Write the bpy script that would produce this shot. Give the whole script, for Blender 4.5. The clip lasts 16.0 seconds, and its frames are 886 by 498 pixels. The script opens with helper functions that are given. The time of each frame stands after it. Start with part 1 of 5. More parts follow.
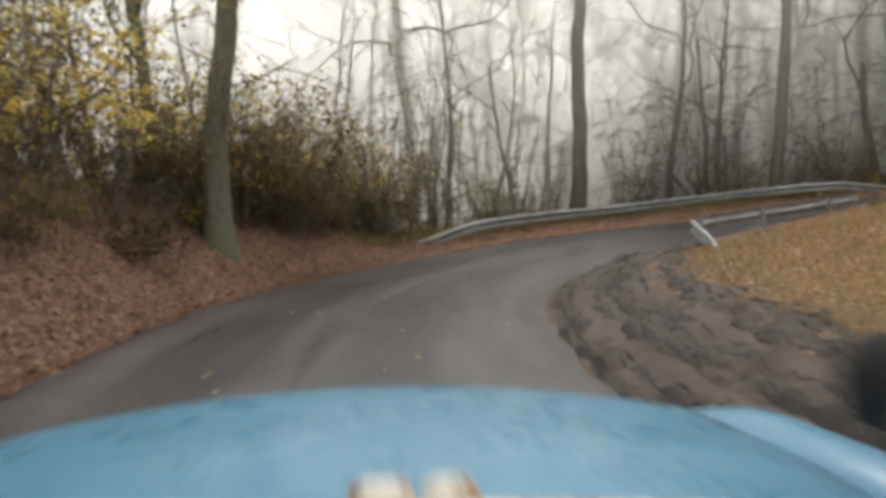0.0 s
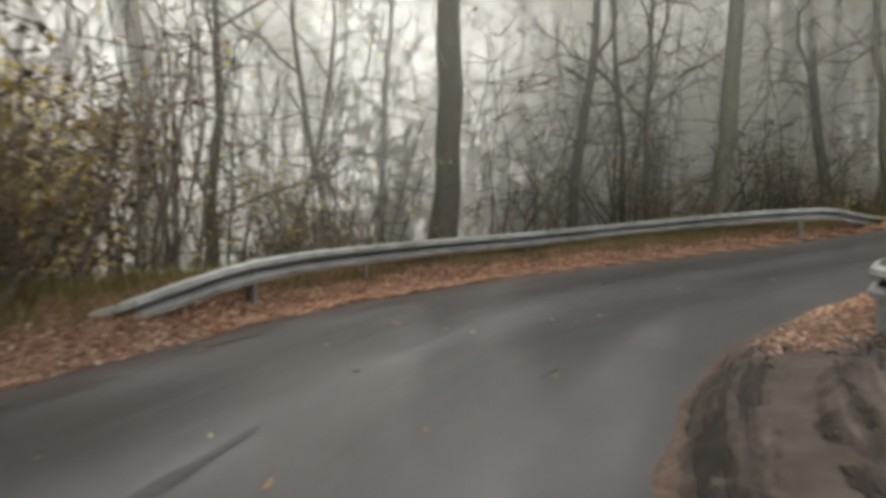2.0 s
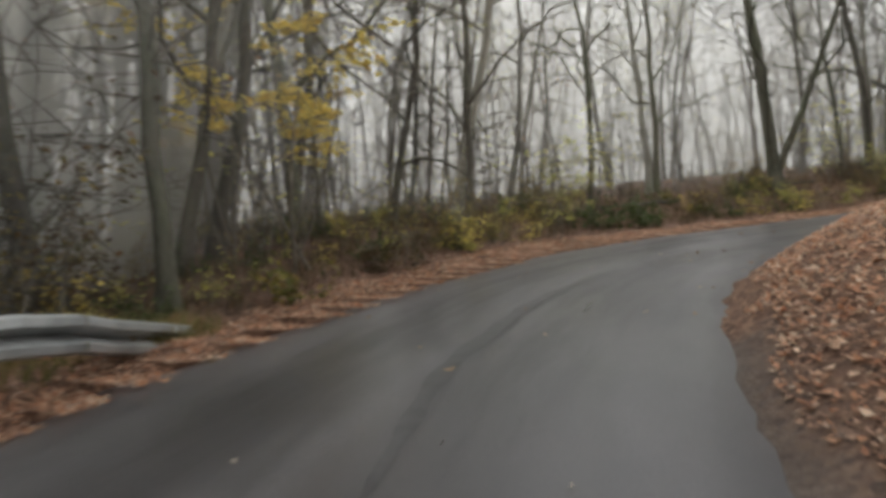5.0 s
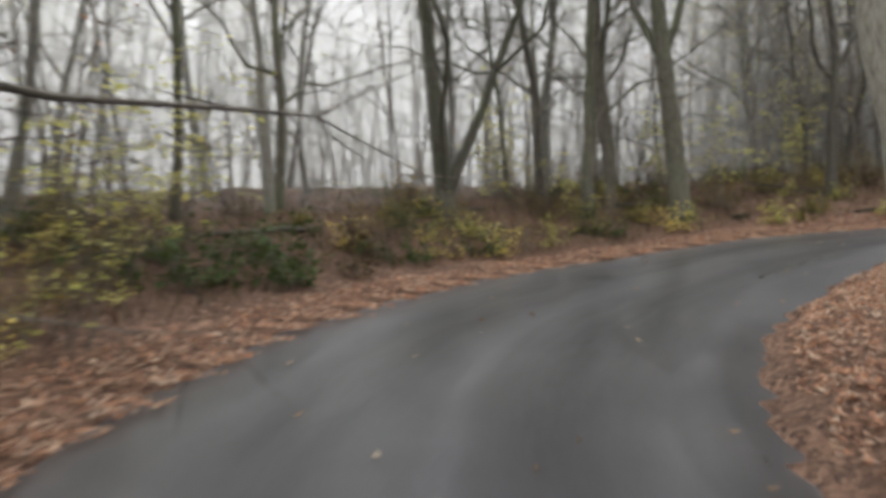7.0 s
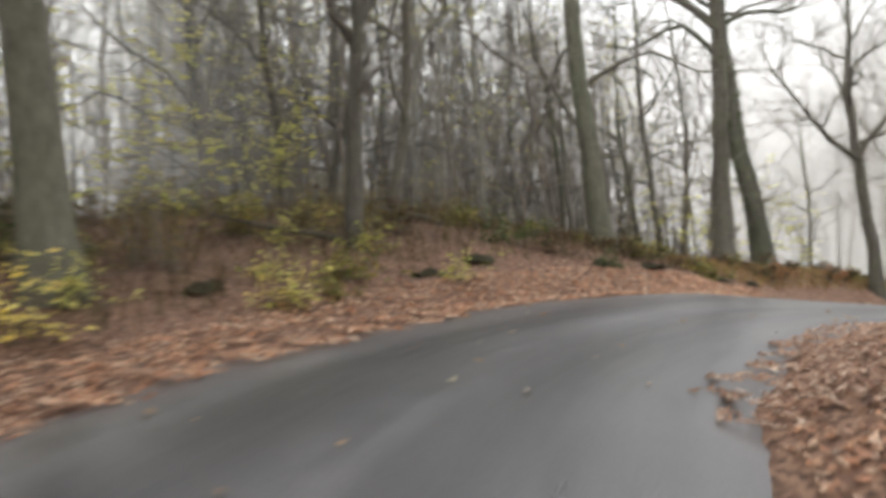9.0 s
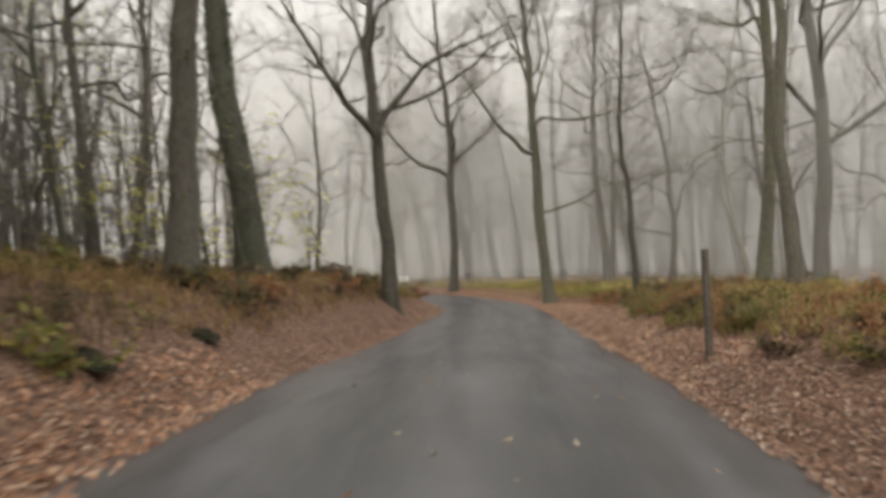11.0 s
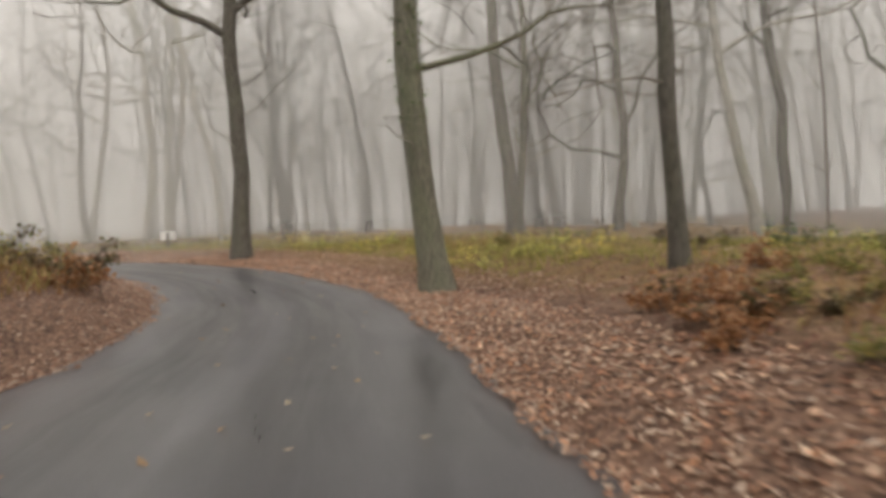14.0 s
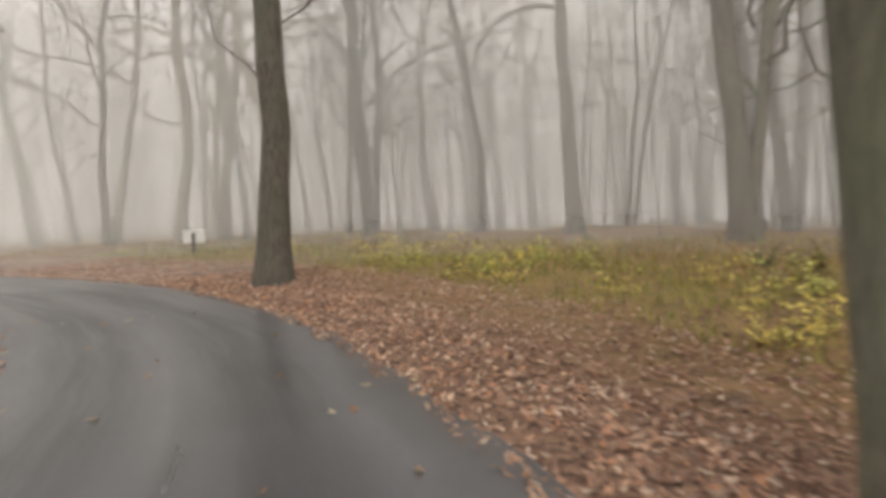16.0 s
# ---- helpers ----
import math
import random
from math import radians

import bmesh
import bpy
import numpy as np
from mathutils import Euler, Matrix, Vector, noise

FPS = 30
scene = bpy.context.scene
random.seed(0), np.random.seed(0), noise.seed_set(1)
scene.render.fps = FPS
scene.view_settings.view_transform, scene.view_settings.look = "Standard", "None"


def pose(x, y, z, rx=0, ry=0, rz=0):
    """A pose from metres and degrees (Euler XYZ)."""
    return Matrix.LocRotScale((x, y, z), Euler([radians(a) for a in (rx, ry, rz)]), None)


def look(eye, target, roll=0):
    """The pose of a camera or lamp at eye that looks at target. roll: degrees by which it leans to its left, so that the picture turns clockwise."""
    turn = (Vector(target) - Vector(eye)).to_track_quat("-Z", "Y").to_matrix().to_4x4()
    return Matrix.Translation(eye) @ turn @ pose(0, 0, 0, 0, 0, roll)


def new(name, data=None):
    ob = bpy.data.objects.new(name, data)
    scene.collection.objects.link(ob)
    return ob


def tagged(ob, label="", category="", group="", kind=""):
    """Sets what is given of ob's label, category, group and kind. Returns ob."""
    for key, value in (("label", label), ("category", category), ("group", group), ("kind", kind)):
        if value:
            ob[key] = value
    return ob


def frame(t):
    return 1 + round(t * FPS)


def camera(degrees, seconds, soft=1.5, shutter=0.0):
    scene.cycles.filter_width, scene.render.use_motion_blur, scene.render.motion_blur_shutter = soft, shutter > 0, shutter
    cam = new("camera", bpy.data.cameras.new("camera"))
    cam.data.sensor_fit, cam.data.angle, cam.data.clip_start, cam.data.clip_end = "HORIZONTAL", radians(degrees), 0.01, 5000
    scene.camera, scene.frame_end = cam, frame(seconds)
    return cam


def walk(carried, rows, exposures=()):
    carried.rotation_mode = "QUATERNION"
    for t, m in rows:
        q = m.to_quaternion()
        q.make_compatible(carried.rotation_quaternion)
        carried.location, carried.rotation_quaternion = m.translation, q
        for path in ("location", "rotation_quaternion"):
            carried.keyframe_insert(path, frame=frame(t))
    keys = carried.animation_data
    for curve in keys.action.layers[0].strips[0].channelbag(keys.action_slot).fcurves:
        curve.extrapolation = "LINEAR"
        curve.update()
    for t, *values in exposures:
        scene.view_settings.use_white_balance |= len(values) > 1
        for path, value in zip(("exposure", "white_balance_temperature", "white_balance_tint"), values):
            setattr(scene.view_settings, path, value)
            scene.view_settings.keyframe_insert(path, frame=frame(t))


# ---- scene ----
cam = camera(63.6, 16.0, soft=4.0, shutter=0.35)
PATH = [
    (0, (0.0, -0.001, 1.299), (0.018, 1.991, 1.117), -1.3),
    (0.5, (-0.372, 2.891, 1.215), (-0.287, 4.88, 1.029), -0.9),
    (1, (-0.426, 5.759, 1.097), (-0.201, 7.739, 0.931), -0.2),
    (1.5, (0.12, 8.424, 0.929), (0.508, 10.382, 0.796), 0.6),
    (2, (0.73, 10.895, 0.784), (1.313, 12.806, 0.692), 0.8),
    (2.5, (1.535, 12.957, 0.691), (2.372, 14.773, 0.657), 0.7),
    (3, (2.776, 14.589, 0.787), (3.887, 16.252, 0.784), 0.6),
    (3.5, (4.121, 16.106, 0.924), (5.481, 17.571, 0.944), 0.6),
    (4, (5.792, 17.684, 0.928), (7.404, 18.866, 1.0), -0.3),
    (4.5, (7.587, 18.808, 1.054), (9.391, 19.668, 1.138), -0.4),
    (5, (9.53, 19.667, 1.227), (11.463, 20.172, 1.313), -1.3),
    (5.2, (10.213, 19.823, 1.282), (12.169, 20.234, 1.372), -1.0),
    (5.5, (11.313, 20.061, 1.423), (13.29, 20.355, 1.513), -0.6),
    (6, (13.382, 20.398, 1.769), (15.379, 20.491, 1.853), -0.4),
    (6.5, (15.719, 20.493, 2.154), (17.706, 20.28, 2.227), -0.5),
    (7, (18.205, 20.119, 2.509), (20.108, 19.507, 2.578), -0.8),
    (7.3, (19.689, 19.609, 2.682), (21.501, 18.764, 2.757), -1.0),
    (7.5, (20.644, 19.132, 2.77), (22.387, 18.154, 2.856), -1.1),
    (8, (22.48, 18.053, 2.938), (24.017, 16.776, 3.039), -2.0),
    (8.5, (24.292, 16.157, 3.132), (25.57, 14.622, 3.231), -2.5),
    (9, (25.654, 14.09, 3.39), (26.613, 12.341, 3.535), -3.4),
    (9.5, (25.808, 11.678, 3.762), (26.469, 9.795, 3.894), -4.4),
    (10, (25.795, 9.872, 4.111), (26.062, 7.893, 4.219), -4.9),
    (10.2, (25.895, 8.927, 4.159), (26.025, 6.934, 4.249), -4.3),
    (10.5, (25.921, 7.4, 4.217), (25.876, 5.401, 4.274), -3.6),
    (11, (25.77, 4.559, 4.275), (25.491, 2.578, 4.273), -2.7),
    (11.5, (25.331, 1.522, 4.213), (24.834, -0.415, 4.156), -2.0),
    (12, (24.627, -1.503, 4.042), (23.932, -3.376, 3.939), -1.3),
    (12.3, (24.112, -3.239, 3.942), (23.347, -5.083, 3.82), -0.8),
    (12.5, (23.791, -4.377, 3.893), (23.022, -6.218, 3.763), -0.5),
    (13, (23.028, -6.822, 3.772), (22.267, -8.667, 3.645), -1.3),
    (13.5, (22.255, -9.367, 3.589), (21.539, -11.226, 3.418), -2.5),
    (14, (21.486, -12.033, 3.421), (20.813, -13.91, 3.273), -2.9),
    (14.5, (20.891, -14.599, 3.301), (20.27, -16.492, 3.128), -4.0),
    (15, (20.445, -16.898, 3.342), (19.85, -18.8, 3.182), -3.8),
    (15.5, (20.053, -19.009, 3.346), (19.517, -20.929, 3.184), -3.5),
    (16, (19.792, -21.224, 3.203), (19.378, -23.175, 3.056), -2.5),
]
walk(cam, [(t, look(eye, target, roll)) for t, eye, target, roll in PATH],
     exposures=[(0, 0.5, 6700, 9), (1, 0.65, 6700, 9), (2, 0.6, 6700, 8), (4, 0.45, 6550, 8), (5.5, 0.4, 6450, 8), (7.5, 0.75, 6250, 10), (8.5, 0.95, 6300, 10), (9, 0.9, 6400, 9), (10, 0.6, 6700, 9), (12.5, 0.3, 6800, 10), (14, 0.58, 6800, 11), (16, 0.7, 6800, 11)])

# ---- world and light ----
world = bpy.data.worlds.new("overcast")
scene.world = world
world.use_nodes = True
wn, wl = world.node_tree.nodes, world.node_tree.links
wn.clear()
SUN_EL, SUN_AZ = radians(48), radians(20)
sky = wn.new("ShaderNodeTexSky")
sky.sky_type, sky.sun_disc, sky.sun_elevation, sky.sun_rotation = "NISHITA", False, SUN_EL, SUN_AZ
sky.air_density, sky.dust_density = 1.0, 6.0
w_geo = wn.new("ShaderNodeTexCoord")
w_sep = wn.new("ShaderNodeSeparateXYZ")
w_ramp = wn.new("ShaderNodeValToRGB")
w_ramp.color_ramp.elements[0].position, w_ramp.color_ramp.elements[0].color = 0.0, (0.60, 0.595, 0.585, 1)
w_ramp.color_ramp.elements[1].position, w_ramp.color_ramp.elements[1].color = 0.75, (1.25, 1.25, 1.25, 1)
w_mid = w_ramp.color_ramp.elements.new(0.22)
w_mid.color = (0.85, 0.845, 0.835, 1)
w_mix = wn.new("ShaderNodeMixRGB")
w_mix.inputs[0].default_value = 0.9
w_sky = wn.new("ShaderNodeMixRGB")
w_sky.blend_type, w_sky.inputs[0].default_value = "MULTIPLY", 1.0
w_sky.inputs[2].default_value = (0.1, 0.1, 0.1, 1)
w_bg = wn.new("ShaderNodeBackground")
w_out = wn.new("ShaderNodeOutputWorld")
wl.new(w_geo.outputs["Generated"], w_sep.inputs[0])
wl.new(w_sep.outputs["Z"], w_ramp.inputs[0])
wl.new(sky.outputs[0], w_sky.inputs[1])
wl.new(w_sky.outputs[0], w_mix.inputs[1])
wl.new(w_ramp.outputs[0], w_mix.inputs[2])
wl.new(w_mix.outputs[0], w_bg.inputs[0])
w_bg.inputs[1].default_value = 1.0
wl.new(w_bg.outputs[0], w_out.inputs[0])
sun_data = bpy.data.lights.new("sun", "SUN")
sun_data.energy, sun_data.angle, sun_data.color = 0.6, radians(25), (1.0, 0.97, 0.92)
sun = new("sun", sun_data)
sun.matrix_world = look((0, 0, 60), (60 * math.sin(SUN_AZ) * -1 * math.cos(SUN_EL), -60 * math.cos(SUN_AZ) * math.cos(SUN_EL), 60 - 60 * math.sin(SUN_EL)))


# ---- materials ----
class Nodes:
    """A small helper that wires up one material."""

    def __init__(self, name, rough=0.8, metal=0.0, spec=0.4):
        self.mat = bpy.data.materials.new(name)
        self.mat.use_nodes = True
        self.t = self.mat.node_tree
        self.b = self.t.nodes["Principled BSDF"]
        self.b.inputs["Roughness"].default_value = rough
        self.b.inputs["Metallic"].default_value = metal
        self.b.inputs["Specular IOR Level"].default_value = spec

    def add(self, kind, **given):
        n = self.t.nodes.new("ShaderNode" + kind)
        for k, v in given.items():
            n.inputs[k].default_value = v
        return n

    def link(self, a, b):
        self.t.links.new(a, b)

    def coords(self, scale=(1, 1, 1), world=False):
        if world:
            c = self.add("NewGeometry").outputs["Position"]
        else:
            c = self.add("TexCoord").outputs["Object"]
        m = self.add("Mapping")
        m.inputs["Scale"].default_value = scale
        self.link(c, m.inputs[0])
        return m.outputs[0]

    def noise(self, vec, scale, detail=4.0, rough=0.6):
        n = self.add("TexNoise", Scale=scale, Detail=detail, Roughness=rough)
        self.link(vec, n.inputs["Vector"])
        return n.outputs["Fac"]

    def ramp(self, fac, stops):
        r = self.add("ValToRGB")
        e = r.color_ramp.elements
        while len(e) < len(stops):
            e.new(0.5)
        for el, (p, c) in zip(e, stops):
            el.position, el.color = p, (*c, 1) if len(c) == 3 else c
        self.link(fac, r.inputs[0])
        return r.outputs[0]

    def mix(self, fac, a, b, mode="MIX"):
        m = self.add("MixRGB")
        m.blend_type = mode
        for v, s in ((fac, m.inputs[0]), (a, m.inputs[1]), (b, m.inputs[2])):
            if isinstance(v, (int, float)):
                s.default_value = v
            elif isinstance(v, tuple):
                s.default_value = (*v, 1)
            else:
                self.link(v, s)
        return m.outputs[0]

    def attr(self, name):
        a = self.add("Attribute")
        a.attribute_name = name
        return a

    def bump(self, fac, strength=0.5, distance=0.02):
        b = self.add("Bump", Strength=strength, Distance=distance)
        self.link(fac, b.inputs["Height"])
        self.link(b.outputs[0], self.b.inputs["Normal"])

    def colour(self, c):
        if isinstance(c, tuple):
            self.b.inputs["Base Color"].default_value = (*c, 1)
        else:
            self.link(c, self.b.inputs["Base Color"])
        return self.mat


def bark_material(name, dark, mid, algae, amount):
    n = Nodes(name, 0.85)
    v = n.coords((1, 1, 0.22))
    fine = n.noise(v, 26, 6, 0.7)
    broad = n.noise(n.coords((1, 1, 0.5)), 1.6, 3)
    col = n.ramp(fine, [(0.3, dark), (0.62, mid)])
    patch = n.ramp(broad, [(0.45, (0, 0, 0)), (0.7, (amount,) * 3)])
    col = n.mix(patch, col, algae)
    rnd = n.add("ObjectInfo").outputs["Random"]
    tone = n.ramp(rnd, [(0.0, (0.75, 0.75, 0.75)), (1.0, (1.25, 1.22, 1.18))])
    col = n.mix(1.0, col, tone, "MULTIPLY")
    n.bump(fine, 0.6, 0.03)
    return n.colour(col)


BARK = bark_material("bark_grey_brown", (0.055, 0.05, 0.042), (0.15, 0.137, 0.115), (0.12, 0.13, 0.085), 0.6)
BARK_GREEN = bark_material("bark_mossy", (0.06, 0.058, 0.045), (0.165, 0.16, 0.122), (0.12, 0.14, 0.08), 0.7)
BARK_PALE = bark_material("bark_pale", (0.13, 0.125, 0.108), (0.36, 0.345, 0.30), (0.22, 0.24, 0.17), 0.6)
TWIG = bark_material("twig_bark", (0.11, 0.095, 0.08), (0.22, 0.195, 0.165), (0.18, 0.18, 0.13), 0.4)


def leaf_material(name, tones):
    n = Nodes(name, 0.6, 0.0, 0.3)
    rnd = n.add("NewGeometry").outputs["Random Per Island"]
    col = n.ramp(rnd, [(i / max(1, len(tones) - 1), c) for i, c in enumerate(tones)])
    grain = n.noise(n.coords(), 14, 2)
    col = n.mix(1.0, col, n.ramp(grain, [(0.3, (0.75, 0.75, 0.75)), (0.7, (1.2, 1.2, 1.2))]), "MULTIPLY")
    n.colour(col)
    tr = n.add("BsdfTranslucent")
    n.link(col, tr.inputs[0])
    mx = n.add("MixShader")
    mx.inputs[0].default_value = 0.45
    out = n.t.nodes["Material Output"]
    n.link(n.b.outputs[0], mx.inputs[1])
    n.link(tr.outputs[0], mx.inputs[2])
    n.link(mx.outputs[0], out.inputs[0])
    return n.mat


LEAF_YELLOW = leaf_material("leaf_yellow", [(0.90, 0.70, 0.16), (0.95, 0.80, 0.24), (0.84, 0.74, 0.24), (0.70, 0.46, 0.11)])
LEAF_LIME = leaf_material("leaf_lime", [(0.74, 0.68, 0.20), (0.56, 0.60, 0.17), (0.84, 0.74, 0.26), (0.44, 0.48, 0.14)])
LEAF_GREEN = leaf_material("leaf_green", [(0.07, 0.11, 0.035), (0.11, 0.15, 0.05), (0.05, 0.08, 0.03), (0.16, 0.18, 0.07)])
LEAF_RUST = leaf_material("leaf_rust", [(0.34, 0.15, 0.06), (0.24, 0.11, 0.05), (0.42, 0.22, 0.10), (0.50, 0.33, 0.20)])
LITTER = leaf_material("fallen_leaves", [(0.46, 0.265, 0.175), (0.31, 0.17, 0.115), (0.58, 0.38, 0.27), (0.19, 0.115, 0.085), (0.74, 0.59, 0.46), (0.40, 0.225, 0.15)])
# The same leaf tones as LITTER at about half the brightness.
LITTER_DARK = leaf_material("sodden_fallen_leaves", [(0.22, 0.105, 0.07), (0.15, 0.075, 0.05), (0.30, 0.155, 0.105), (0.10, 0.06, 0.042), (0.42, 0.27, 0.19), (0.18, 0.09, 0.06)])
DARK_BRAMBLE = leaf_material("dark_bramble_leaf", [(0.12, 0.075, 0.045), (0.08, 0.055, 0.035), (0.19, 0.115, 0.06), (0.10, 0.10, 0.042), (0.14, 0.12, 0.05)])
MIXED_BRAMBLE = leaf_material("mixed_bramble_leaf", [(0.28, 0.16, 0.07), (0.18, 0.13, 0.055), (0.42, 0.32, 0.09), (0.14, 0.11, 0.05), (0.55, 0.42, 0.11)])
STRAW = leaf_material("straw_grass", [(0.34, 0.21, 0.085), (0.46, 0.28, 0.12), (0.20, 0.17, 0.06), (0.54, 0.36, 0.17), (0.28, 0.16, 0.07)])
BRACKEN = leaf_material("dead_bracken", [(0.36, 0.20, 0.095), (0.25, 0.145, 0.07), (0.45, 0.29, 0.14), (0.26, 0.21, 0.08), (0.42, 0.35, 0.12)])
LEAF_FRESH = leaf_material("fresh_fallen_leaves", [(0.62, 0.33, 0.19), (0.50, 0.25, 0.15), (0.74, 0.46, 0.30), (0.82, 0.64, 0.47), (0.42, 0.20, 0.12)])
OLIVE = leaf_material("bramble_leaf", [(0.20, 0.21, 0.06), (0.13, 0.15, 0.045), (0.34, 0.30, 0.09), (0.26, 0.17, 0.07), (0.45, 0.40, 0.10)])
GRASS = leaf_material("verge_grass", [(0.16, 0.18, 0.06), (0.22, 0.22, 0.08), (0.30, 0.25, 0.11), (0.36, 0.24, 0.11)])


def asphalt_material():
    n = Nodes("wet_asphalt", 0.3, 0.0, 0.6)
    v = n.coords(world=True)
    grit = n.noise(v, 90, 4, 0.7)
    broad = n.noise(v, 0.55, 4)
    uv = n.attr("lane")
    sep = n.add("SeparateXYZ")
    n.link(uv.outputs["Vector"], sep.inputs[0])
    track = n.ramp(sep.outputs["X"], [(0.0, (0.9, 0.9, 0.9)), (0.18, (1.1, 1.1, 1.1)), (0.27, (0.5, 0.5, 0.5)), (0.36, (0.55, 0.55, 0.55)), (0.48, (1.25, 1.25, 1.25)), (0.63, (0.5, 0.5, 0.5)), (0.7, (0.6, 0.6, 0.6)), (0.82, (1.05, 1.05, 1.05)), (1.0, (0.85, 0.82, 0.8))])
    base = n.ramp(grit, [(0.3, (0.042, 0.041, 0.044)), (0.7, (0.104, 0.100, 0.106))])
    base = n.mix(1.0, base, n.ramp(broad, [(0.35, (0.78, 0.78, 0.78)), (0.65, (1.2, 1.18, 1.15))]), "MULTIPLY")
    along = n.add("Mapping")
    along.inputs["Scale"].default_value = (7.0, 0.9, 1.0)
    n.link(uv.outputs["Vector"], along.inputs[0])
    lines = n.noise(along.outputs[0], 1.6, 5, 0.65)
    streak = n.ramp(lines, [(0.36, (0.3, 0.3, 0.3)), (0.55, (1, 1, 1))])
    base = n.mix(streak, base, n.mix(1.0, base, track, "MULTIPLY"))
    base = n.mix(1.0, base, n.ramp(lines, [(0.32, (0.7, 0.7, 0.7)), (0.7, (1.35, 1.35, 1.35))]), "MULTIPLY")
    rough = n.ramp(lines, [(0.3, (0.27, 0.27, 0.27)), (0.7, (0.42, 0.42, 0.42))])
    n.link(rough, n.b.inputs["Roughness"])
    n.bump(grit, 0.1, 0.003)
    return n.colour(base)


def ground_material():
    n = Nodes("woodland_floor", 0.9, 0.0, 0.25)
    v = n.coords(world=True)
    cell = n.add("TexVoronoi", Scale=24.0)
    n.link(v, cell.inputs["Vector"])
    bw = n.add("RGBToBW")
    n.link(cell.outputs["Color"], bw.inputs[0])
    litter = n.ramp(bw.outputs[0], [(0.1, (0.075, 0.048, 0.036)), (0.45, (0.19, 0.108, 0.074)), (0.7, (0.33, 0.205, 0.14)), (0.95, (0.12, 0.072, 0.05))])
    broad = n.noise(v, 0.5, 5)
    soil = n.ramp(n.noise(v, 8, 5), [(0.3, (0.045, 0.033, 0.025)), (0.7, (0.12, 0.08, 0.056))])
    wood = n.mix(n.ramp(broad, [(0.42, (0.15, 0.15, 0.15)), (0.62, (0.85, 0.85, 0.85))]), litter, soil)
    masks = n.attr("cover")
    sep = n.add("SeparateColor")
    n.link(masks.outputs["Color"], sep.inputs[0])
    grass = n.ramp(n.noise(v, 5, 6, 0.7), [(0.3, (0.10, 0.08, 0.035)), (0.5, (0.24, 0.155, 0.066)), (0.7, (0.38, 0.225, 0.095))])
    wood = n.mix(sep.outputs[1], wood, litter)
    col = n.mix(sep.outputs[0], wood, grass)
    mud = n.ramp(n.noise(v, 3.2, 6, 0.7), [(0.3, (0.055, 0.042, 0.034)), (0.7, (0.15, 0.12, 0.10))])
    col = n.mix(sep.outputs[2], col, mud)
    rough = n.mix(sep.outputs[2], (0.9, 0.9, 0.9), (0.38, 0.38, 0.38))
    n.link(rough, n.b.inputs["Roughness"])
    n.bump(n.noise(v, 11, 6, 0.75), 0.9, 0.06)
    return n.colour(col)


ASPHALT, FLOOR = asphalt_material(), ground_material()


def steel_material():
    n = Nodes("galvanised_steel", 0.5, 0.35, 0.4)
    v = n.coords(world=True)
    a = n.noise(v, 3.0, 5)
    n.link(n.ramp(a, [(0.35, (0.36, 0.36, 0.36)), (0.7, (0.6, 0.6, 0.6))]), n.b.inputs["Roughness"])
    col = n.ramp(a, [(0.3, (0.20, 0.21, 0.205)), (0.6, (0.42, 0.43, 0.425))])
    moss = n.ramp(n.noise(v, 1.1, 4), [(0.5, (0, 0, 0)), (0.75, (0.5, 0.5, 0.5))])
    return n.colour(n.mix(moss, col, (0.20, 0.22, 0.16)))


STEEL = steel_material()


# ---- geometry helpers ----
def mesh_from(name, verts, faces, mat, smooth=False):
    me = bpy.data.meshes.new(name)
    me.from_pydata([tuple(map(float, v)) for v in verts], [], [tuple(map(int, f)) for f in faces])
    me.materials.append(mat)
    if smooth:
        me.polygons.foreach_set("use_smooth", [True] * len(me.polygons))
    me.update()
    return me


def part(name, data, parent, label="", loc=None):
    ob = new(name, data)
    ob.parent = parent
    if loc is not None:
        ob.location = loc
    if label:
        tagged(ob, label)
    return ob


def catmull(rows, step):
    """A dense smooth line through control rows, at about even steps."""
    rows = np.array(rows, float)
    ext = np.vstack([2 * rows[0] - rows[1], rows, 2 * rows[-1] - rows[-2]])
    out = []
    for i in range(len(rows) - 1):
        p0, p1, p2, p3 = ext[i], ext[i + 1], ext[i + 2], ext[i + 3]
        n = max(2, int(np.linalg.norm((p2 - p1)[:2]) / step))
        for t in np.arange(n) / n:
            a = 0.5 * ((2 * p1) + (p2 - p0) * t + (2 * p0 - 5 * p1 + 4 * p2 - p3) * t * t + (3 * p1 - p0 - 3 * p2 + p3) * t**3)
            out.append(np.r_[a, i + t])
    out.append(np.r_[rows[-1], len(rows) - 1])
    return np.array(out)


